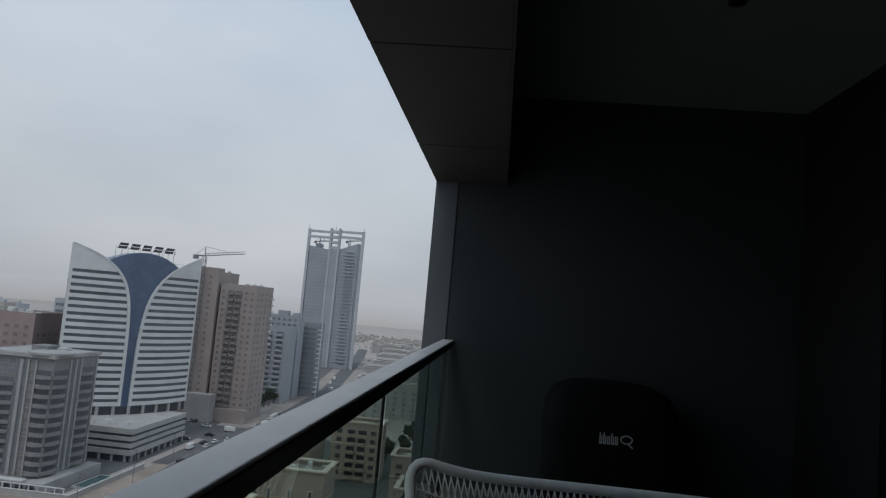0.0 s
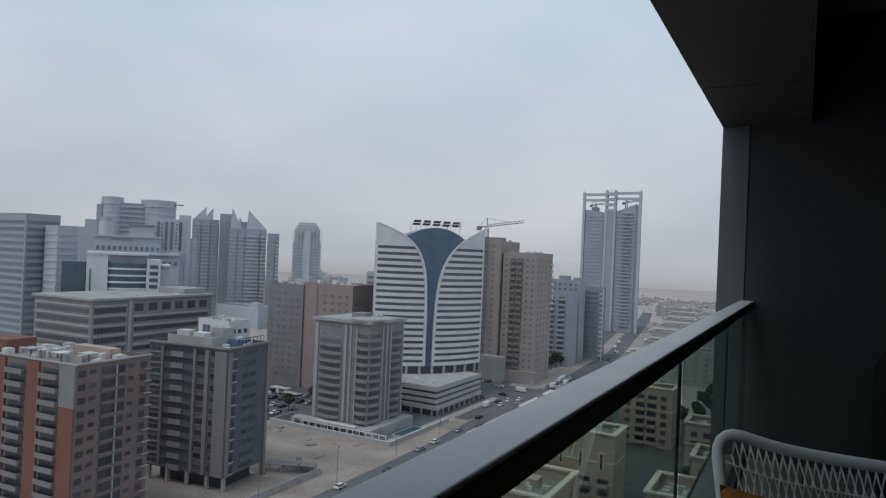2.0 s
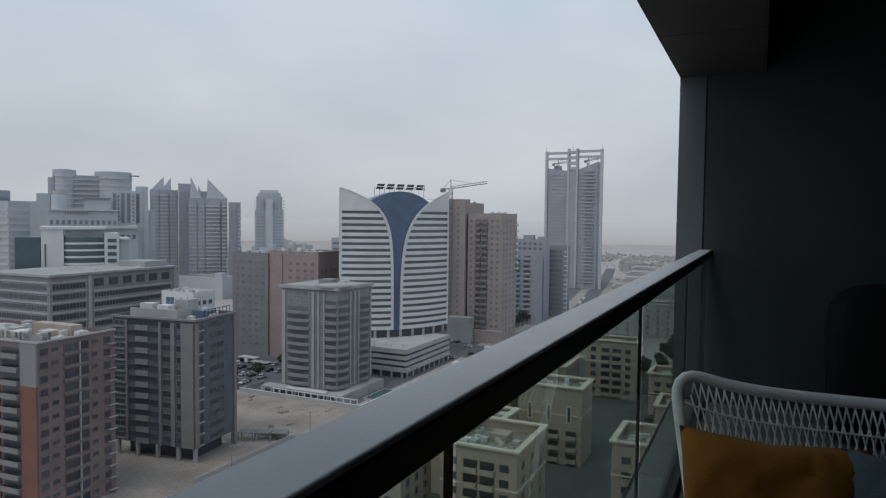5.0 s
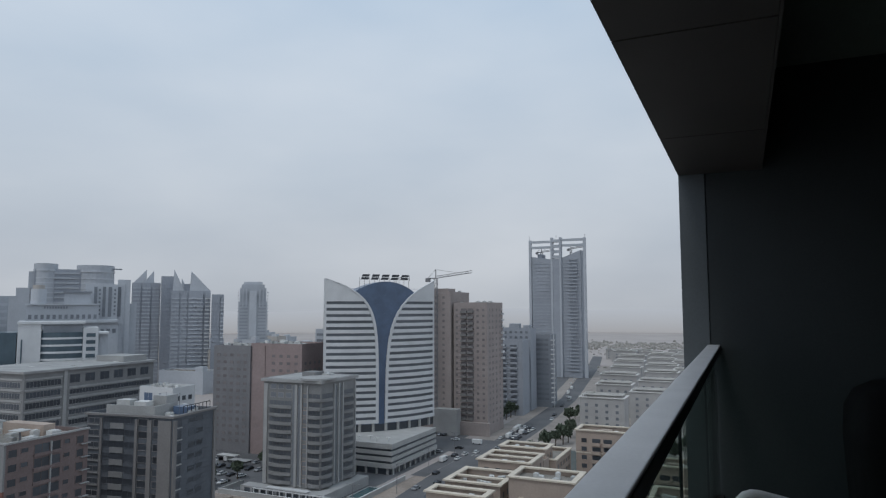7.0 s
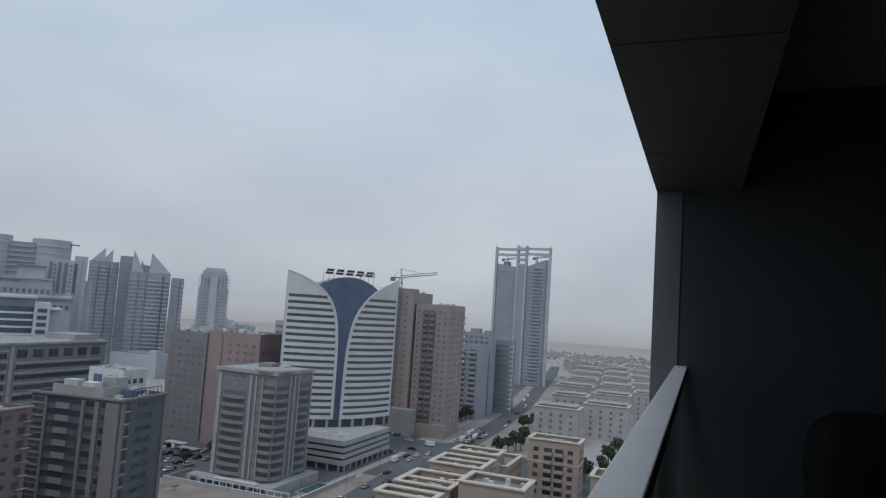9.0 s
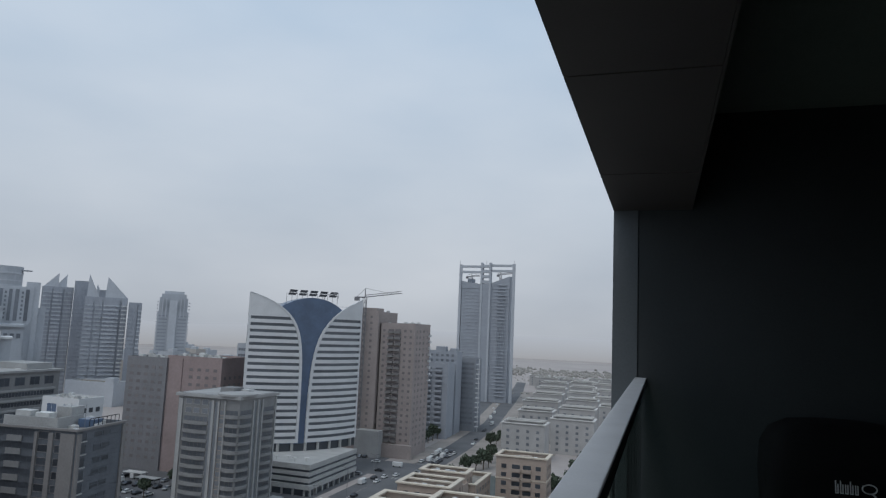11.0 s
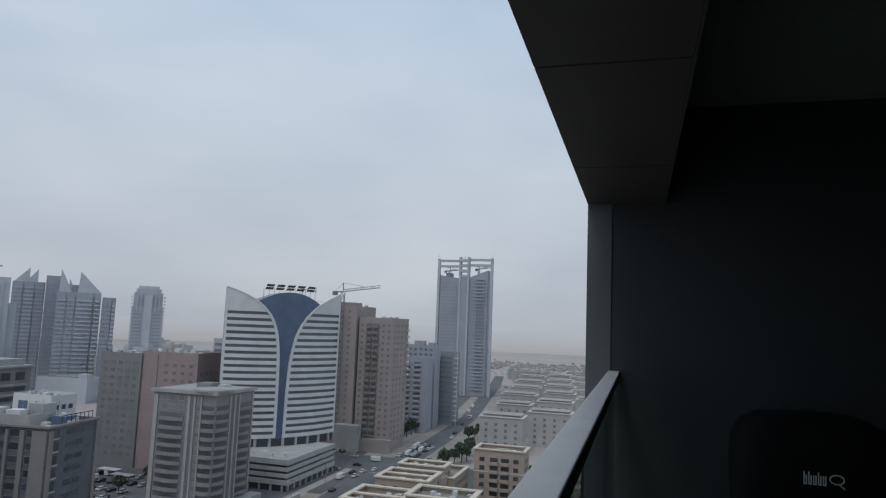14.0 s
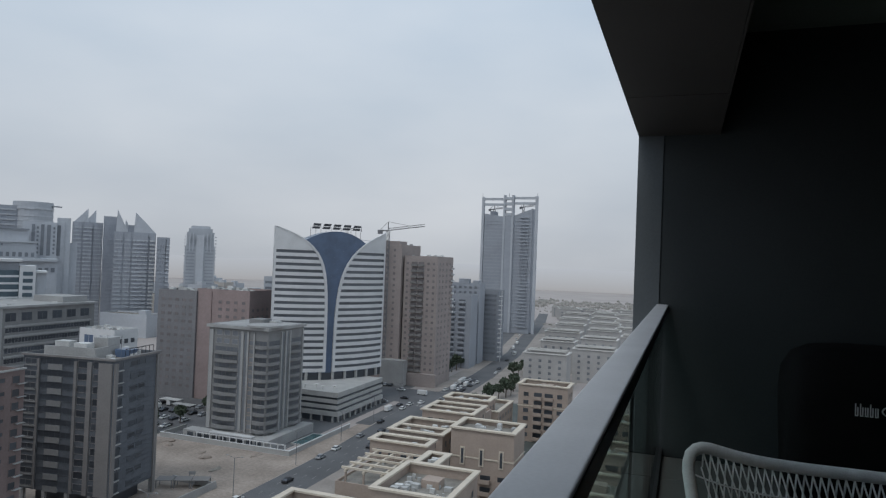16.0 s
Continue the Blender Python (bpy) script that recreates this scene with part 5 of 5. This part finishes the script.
def frame_block(x, y, w, d, top, beams=(), deep=1.9, group="tan housing blocks"):
    """A tan block whose flat roof lies deep inside a broad cream frame; beams cross it at the given shares of its depth."""
    b = Block("housing_block", "tan rendered housing block with an open cream roof frame", x, y, w, d, top, M["tan"], 0, group=group, parapet=deep)
    hh, t = b.h, 1.0
    boxes("roof_frame", M["cream"], b.root, (-w - 0.6, -0.6, hh, 0.6, t, hh + 0.45), (-w - 0.6, d - t, hh, 0.6, d + 0.6, hh + 0.45), (-w - 0.6, t, hh, -w + t, d - t, hh + 0.45), (-t, t, hh, 0.6, d - t, hh + 0.45))
    for q in beams:
        boxes("roof_beam", M["cream"], b.root, (-w + t, d * q - 0.7, hh, -t, d * q + 0.7, hh + 0.44))
        boxes("inner_wall", M["tan"], b.root, (-w + 0.3, d * q - 0.25, hh - deep + 0.02, -0.3, d * q + 0.25, hh))
    fh = (hh - deep) / 5
    b.rows("s", "window", even(1, w - 1, 4), 1.7, 1.6, 5, 0.6, fh, 0.9)
    b.rows("e", "window", even(1, d - 1, max(2, int(d / 4))), 1.3, 1.7, 5, 0.6, fh, 0.9)
    rnd = random.Random(int(x * 7 + y * 3))
    for _ in range(int(w * d / 9)):
        a, c = rnd.uniform(0.6, 2.2), rnd.uniform(0.6, 1.6)
        px, py = rnd.uniform(-w + 1.6, -3.6), rnd.uniform(1.6, d - 2.6)
        boxes("roof_unit", M["unit"], b.root, (px, py, hh - deep + 0.02, px + a, py + a * 0.6, hh - deep + c))
    for _ in range(4):
        bm = bmesh.new()
        py, px = rnd.uniform(1.8, d - 1.8), rnd.uniform(-w + 2, -w * 0.6)
        bar(bm, (px, py, hh - deep + 0.3), (px + w * 0.4, py, hh - deep + 0.3), 0.14, 6)
        part("roof_pipe", bm, M["unit"], b.root)
    return b


frame_block(-65.9, 238.5, 17, 9.5, -49.3, (), 1.8)
frame_block(-64.6, 215, 18, 15.5, -49.3, (0.5,))
frame_block(-64.6, 185.5, 17, 17, -49.3, (0.42,))
frame_block(-64.6, 172.5, 17, 7, -49.3)
frame_block(-54.9, 153.3, 5.4, 10.4, -48.0, (), 1.6)
frame_block(-64, 118, 17, 14, -51)
# low link roof with open beams between the frame blocks
link = Block("housing_link", "low tan link roof under an open beam grid", -61.5, 150, 18.5, 22, -54.0, M["tan"], 0, category="building", group="tan housing blocks", parapet=0.6)
for k in range(5):
    boxes("grid_beam", M["cream"], link.root, (-18, 2 + k * 4.4, 16.6, -1, 2.6 + k * 4.4, 17.1))
for k in range(4):
    boxes("grid_beam", M["cream"], link.root, (-17 + k * 5, 1.5, 16.0, -16.4 + k * 5, 21, 16.55))
    for y in (1.8, 20.4):
        boxes("grid_post", M["tan"], link.root, (-16.9 + k * 5, y, 13.42, -16.5 + k * 5, y + 0.4, 16.0))
link.units(12, 91, 2.2)
for x, y in ((-64.6, 203), (-64.6, 231)):
    Block("housing_link", "plain tan stair block between frame blocks", x, y, 8, 7 if y > 230 else 11.5, -51.5, M["tan"], 0, group="tan housing blocks", parapet=0.8)
lowb = Block("housing_block", "low tan housing block with an open cream roof frame", -62.5, 240, 9, 22, -53, M["tan"], 0, group="tan housing blocks", parapet=1.2)
boxes("roof_frame", M["cream"], lowb.root, (-9.4, -0.4, 15, 0.4, 1, 15.4), (-9.4, 21, 15, 0.4, 22.4, 15.4), (-9.4, 1, 15, -8, 21, 15.4), (-1, 1, 15, 0.4, 21, 15.4))
lowb.rows("e", "window", even(1, 21, 5), 1.6, 1.5, 4, 0.8, 3.3, 0.9)
for x, y, w, d, top in ((-8, 150, 20, 16, -48), (-6, 188, 18, 14, -49), (-14, 232, 18, 13, -50), (14, 120, 18, 16, -50), (-20, 96, 16, 16, -50)):
    housing(x, y, w, d, top, M["tan"], M["cream"], 5)
rnd = random.Random(7)
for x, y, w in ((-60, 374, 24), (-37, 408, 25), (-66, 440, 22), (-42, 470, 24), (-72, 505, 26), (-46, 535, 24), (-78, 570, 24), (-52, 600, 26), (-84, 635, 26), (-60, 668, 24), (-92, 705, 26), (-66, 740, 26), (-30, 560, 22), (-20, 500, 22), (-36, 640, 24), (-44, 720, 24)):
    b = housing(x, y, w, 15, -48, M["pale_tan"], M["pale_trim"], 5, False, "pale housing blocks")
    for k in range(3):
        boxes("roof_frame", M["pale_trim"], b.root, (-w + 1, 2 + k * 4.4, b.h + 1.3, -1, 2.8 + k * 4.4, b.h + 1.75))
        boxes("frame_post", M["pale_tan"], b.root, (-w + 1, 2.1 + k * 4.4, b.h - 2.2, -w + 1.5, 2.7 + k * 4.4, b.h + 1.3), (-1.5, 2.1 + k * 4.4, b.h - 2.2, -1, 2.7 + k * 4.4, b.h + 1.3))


# ---- trees ----
def tree(x, y, h, seed, master=None):
    rnd = random.Random(seed)
    t = thing("street_tree", "dusty green street tree with a broad crown", "tree", (x, y, GROUND), rnd.uniform(0, 360), "street trees")
    bm = bmesh.new()
    bar(bm, (0, 0, 0), (0.1, 0, h * 0.45), h * 0.025, 7)
    for k in range(5):
        a = k * 1.3
        bar(bm, (0.1, 0, h * (0.3 + 0.03 * k)), (math.cos(a) * h * 0.25, math.sin(a) * h * 0.25, h * (0.6 + 0.04 * k)), h * 0.012, 5)
    part("trunk", bm, M["bark"], t)
    verts, faces = [], []
    for _ in range(420):
        v = Vector((rnd.gauss(0, 1), rnd.gauss(0, 1), rnd.gauss(0, 1))).normalized()
        r = rnd.uniform(0.55, 1.0) * (0.8 + 0.35 * noise.noise(v * 2.2 + Vector((seed, 0, 0))))
        c = Vector((v.x * h * 0.38 * r, v.y * h * 0.38 * r, h * 0.66 + v.z * h * 0.30 * r))
        s = h * rnd.uniform(0.03, 0.06)
        q = Euler((rnd.uniform(0, 6), rnd.uniform(0, 6), rnd.uniform(0, 6))).to_matrix()
        i = len(verts)
        for p in ((-s, -s * 0.6, 0), (s, -s * 0.6, 0.2 * s), (s, s * 0.6, 0), (-s, s * 0.6, -0.2 * s)):
            verts.append(c + q @ Vector(p))
        faces.append((i, i + 1, i + 2, i + 3))
    me = bpy.data.meshes.new("crown")
    me.from_pydata(verts, [], faces)
    me.materials.append(M["leaf"])
    ob = new("crown", me)
    ob.parent = t
    return t


first = [tree(-92, 306, 9, 1), tree(-89, 322, 11, 2), tree(-94, 290, 8, 3)]
rnd = random.Random(17)
spots = [(-88 + rnd.uniform(-4, 4), 336 + k * 6) for k in range(5)] + [(-32 + rnd.uniform(-14, 8), 284 + k * 7) for k in range(12)] + [(-27, 150 + k * 12) for k in range(9)] + [(-136, 366 + k * 9) for k in range(9)] + [(-190, 120 + k * 17) for k in range(8)] + [(-96, 400 + k * 14) for k in range(12)]
for k, (x, y) in enumerate(spots):
    copy_thing(first[k % 3], pose(x, y, GROUND, 0, 0, k * 47))


# ---- cars ----
def car(paint, label):
    c = thing("car", label, "car", (0, 0, GROUND + 0.05), 0, "cars on the roads")
    bm = bmesh.new()
    prof = ((-2.2, 0.35), (2.2, 0.35), (2.25, 0.75), (1.3, 0.95), (-2.1, 1.0), (-2.25, 0.7))
    sides = [[bm.verts.new((sx * 0.88, y, z)) for y, z in prof] for sx in (-1, 1)]
    for i in range(6):
        j = (i + 1) % 6
        bm.faces.new((sides[0][i], sides[0][j], sides[1][j], sides[1][i]))
    bm.faces.new(sides[0][::-1])
    bm.faces.new(sides[1])
    part("body", bm, paint, c)
    bm = bmesh.new()
    lo = [bm.verts.new(p) for p in ((-0.82, -1.9, 0.98), (0.82, -1.9, 0.98), (0.82, 1.2, 0.95), (-0.82, 1.2, 0.95))]
    hi = [bm.verts.new(p) for p in ((-0.66, -1.3, 1.43), (0.66, -1.3, 1.43), (0.66, 0.4, 1.43), (-0.66, 0.4, 1.43))]
    for i in range(4):
        j = (i + 1) % 4
        bm.faces.new((lo[i], lo[j], hi[j], hi[i]))
    bm.faces.new(hi)
    part("glasshouse", bm, M["glass"], c)
    boxes("roof", paint, c, (-0.68, -1.3, 1.43, 0.68, 0.4, 1.48))
    for x in (-0.8, 0.8):
        for y in (-1.35, 1.4):
            bm = bmesh.new()
            bar(bm, (x - 0.1, y, 0.32), (x + 0.1, y, 0.32), 0.32, 10)
            part("wheel", bm, M["tyre"], c)
    return c


def van():
    c = thing("van", "white delivery van with dark windows", "van", (0, 0, GROUND + 0.05), 0, "cars on the roads")
    bm = bmesh.new()
    soft_box(bm, -1.0, -2.6, 0.35, 1.0, 2.4, 2.4, 0.15, 2)
    part("body", bm, M["car_white"], c)
    boxes("windscreen", M["glass"], c, (-0.85, 2.37, 1.3, 0.85, 2.42, 2.1))
    boxes("side_window", M["glass"], c, (0.98, 0.6, 1.3, 1.02, 1.9, 2.05))
    for x in (-0.95, 0.95):
        for y in (-1.7, 1.6):
            bm = bmesh.new()
            bar(bm, (x - 0.1, y, 0.36), (x + 0.1, y, 0.36), 0.36, 10)
            part("wheel", bm, M["tyre"], c)
    return c


kinds = [car(M["car_white"], "white saloon car on the asphalt road"), car(M["car_silver"], "silver saloon car on the asphalt road"), car(M["car_dark"], "dark saloon car on the asphalt road"), van()]
kinds[0].location = (-116.3, 217.6, GROUND + 0.05)
kinds[1].location = (-116.6, 237.3, GROUND + 0.05)
kinds[2].location = (-119.5, 262, GROUND + 0.05)
kinds[3].location = (-126.0, 284, GROUND + 0.05)
rnd = random.Random(5)
places = [(-115.9, 206, 0), (-112.4, 180, 0), (-116, 160, 0), (-112.6, 248, 0), (-106.8, 226, 180), (-107.4, 262, 180), (-125.6, 296, 0), (-121.5, 290, 0), (-118.6, 306, 0), (-130, 312, 90), (-140, 331, 90), (-150, 318, 90), (-126, 326, 90), (-112, 320, 90), (-108.5, 317, 90), (-136, 300, 90), (-122, 300, 0), (-110, 412, 180), (-113, 430, 180), (-121, 505, 180), (-126, 520, 0), (-118, 470, 180)]
for r in range(7):
    for lane in (-119.4, -116.6, -113.8, -111.0):
        if rnd.random() < 0.75:
            places.append((lane + rnd.uniform(-0.3, 0.3), 343 + r * 6.2 + rnd.uniform(-1, 1), 0))
for k in range(8):
    places.append((-133 - k * 5.2 + rnd.uniform(-3, 3), 540 + k * 34, 8))
for k in range(14):
    places.append((-150 - (k % 7) * 3.0, 340 + (k // 7) * 6, 0))
for k in range(22):
    places.append((-26 + (k % 2) * 9 + rnd.uniform(-0.3, 0.3), 118 + (k // 2) * 12 + rnd.uniform(-3, 3), 0))
for k in range(12):
    places.append((-196 + (k % 2) * 5, 150 + k * 6, 0))
for k in range(46):
    row = k // 12
    places.append((-246 + (k % 12) * 5.0 + rnd.uniform(-0.4, 0.4), 214 + row * 11 + rnd.uniform(-0.6, 0.6), 0 if row % 2 else 180))
for x, y, rz in places:
    src = kinds[rnd.choice((0, 0, 0, 1, 1, 2, 2, 2, 0, 3))]
    copy_thing(src, pose(x, y, GROUND + 0.05, 0, 0, rz))

# car park shades and ramp walls by the road
for k in range(3):
    s = thing("parking_shade", "low dark car park shade on posts", "canopy", (-142 + k * 4.7, 161 + k * 2.1, GROUND), 24, "car park shades")
    boxes("canopy", M["taupe"], s, (-2.4, -2, 2.3, 2.4, 2, 2.5))
    for x, y in ((-2.2, -1.7), (2.2, -1.7), (-2.2, 1.7), (2.2, 1.7)):
        boxes("post", M["crane"], s, (x - 0.1, y - 0.1, 0, x + 0.1, y + 0.1, 2.3))
ramp = thing("ramp_wall", "pale concrete car park ramp wall", "wall", (-128, 126, GROUND))
boxes("wall", M["concrete"], ramp, (-0.3, 0, 0, 0, 40, 2.2), (-16, 40, 0, 0, 40.4, 1.6))

# street lamps along the verge
lamp = thing("street_lamp", "tall grey double-arm street lamp on the verge", "street lamp", (-119.6, 130, GROUND), 0, "street lamps")
bm = bmesh.new()
bar(bm, (0, 0, 0), (0, 0, 11), 0.11, 8)
part("pole", bm, M["crane"], lamp)
for s in (-1, 1):
    bm = bmesh.new()
    bar(bm, (0, 0, 10.8), (s * 2.2, 0, 11.4), 0.06, 6)
    part("arm", bm, M["crane"], lamp)
    boxes("lantern", M["concrete"], lamp, (s * 2.5 - 0.4, -0.15, 11.32, s * 2.5 + 0.4, 0.15, 11.5))
for k in range(1, 6):
    copy_thing(lamp, pose(-119.6 - (0.07 * (k * 33 - 85) if k > 2 else 0), 130 + k * 33, GROUND))

# rubble heaps and a notice board on the empty plot
rnd = random.Random(77)
for k in range(9):
    h = thing("rubble_heap", "small heap of sand and rubble on the plot", "rubble", (-176 + rnd.uniform(0, 46), 170 + rnd.uniform(0, 30), GROUND + 0.03), rnd.uniform(0, 360), "rubble heaps")
    bm = bmesh.new()
    bmesh.ops.create_icosphere(bm, subdivisions=2, radius=1.0)
    a, b2, c = rnd.uniform(1.0, 3.2), rnd.uniform(0.8, 1.8), rnd.uniform(0.4, 1.2)
    for v in bm.verts:
        f = 1 + 0.5 * noise.noise(v.co * 2.0 + Vector((k * 3.1, 0, 0)))
        v.co = Vector((v.co.x * a * f, v.co.y * b2 * f, max(-0.02, v.co.z * c * f)))
    part("mound", bm, M["roof"] if k % 3 == 0 else M["lot"], h)
board = thing("notice_board", "small pale site notice board on two posts", "sign", (-140, 170, GROUND + 0.03), 20)
boxes("panel", M["concrete"], board, (-1.0, -0.05, 1.2, 1.0, 0.05, 2.2))
boxes("post", M["crane"], board, (-0.9, 0.05, 0, -0.75, 0.15, 2.2))
boxes("post", M["crane"], board, (0.75, 0.05, 0, 0.9, 0.15, 2.2))
for k in range(5):
    s2 = thing("parking_shade", "flat pale car park shade on posts", "canopy", (-240 + k * 12, 246 - (k % 2) * 6, GROUND + 0.03), 0, "car park shades")
    boxes("canopy", M["unit"], s2, (-5, -2, 2.6, 5, 2, 2.85))
    for x, y in ((-4.6, -1.7), (4.6, -1.7), (-4.6, 1.7), (4.6, 1.7)):
        boxes("post", M["crane"], s2, (x - 0.1, y - 0.1, 0, x + 0.1, y + 0.1, 2.6))
# white posts of the forecourt loggia behind the plot wall
for k in range(14):
    boxes("fence_post", M["white"], fence, (-40 + k * 2.9, 0.6, 0, -39.7 + k * 2.9, 0.9, 3.2))
boxes("loggia_beam", M["white"], fence, (-40.2, 0.55, 3.2, -1.9, 0.95, 3.5))

# scrub and a far tree belt on the plain
rnd = random.Random(93)
verts, faces = [], []
for k in range(2600):
    if k < 1500:
        x, y, h = rnd.uniform(-520, 420), 1230 + rnd.gauss(0, 40) + 60 * math.sin(k), rnd.uniform(1.5, 5)
    else:
        x, y, h = rnd.uniform(-420, 320), rnd.uniform(700, 1200), rnd.uniform(0.6, 2.2)
        if noise.noise(Vector((x * 0.012, y * 0.006, 4.0))) < 0.12:
            continue
    i = len(verts)
    r = h * rnd.uniform(0.5, 1.1)
    for a in range(5):
        verts.append((x + r * math.cos(a * 1.257), y + r * math.sin(a * 1.257), GROUND + 0.02))
    for a in range(5):
        verts.append((x + 0.8 * r * math.cos(a * 1.257 + 0.5), y + 0.8 * r * math.sin(a * 1.257 + 0.5), GROUND + h * rnd.uniform(0.5, 0.8)))
    verts.append((x, y, GROUND + h))
    for a in range(5):
        c = (a + 1) % 5
        faces += [(i + a, i + c, i + 5 + a), (i + c, i + 5 + c, i + 5 + a), (i + 5 + a, i + 5 + c, i + 10)]
me = bpy.data.meshes.new("far_scrub")
me.from_pydata(verts, [], faces)
me.materials.append(M["scrub"])
tagged(new("far_scrub", me), "dusty scrub and a far tree belt on the plain", "shrubs", kind="stuff")
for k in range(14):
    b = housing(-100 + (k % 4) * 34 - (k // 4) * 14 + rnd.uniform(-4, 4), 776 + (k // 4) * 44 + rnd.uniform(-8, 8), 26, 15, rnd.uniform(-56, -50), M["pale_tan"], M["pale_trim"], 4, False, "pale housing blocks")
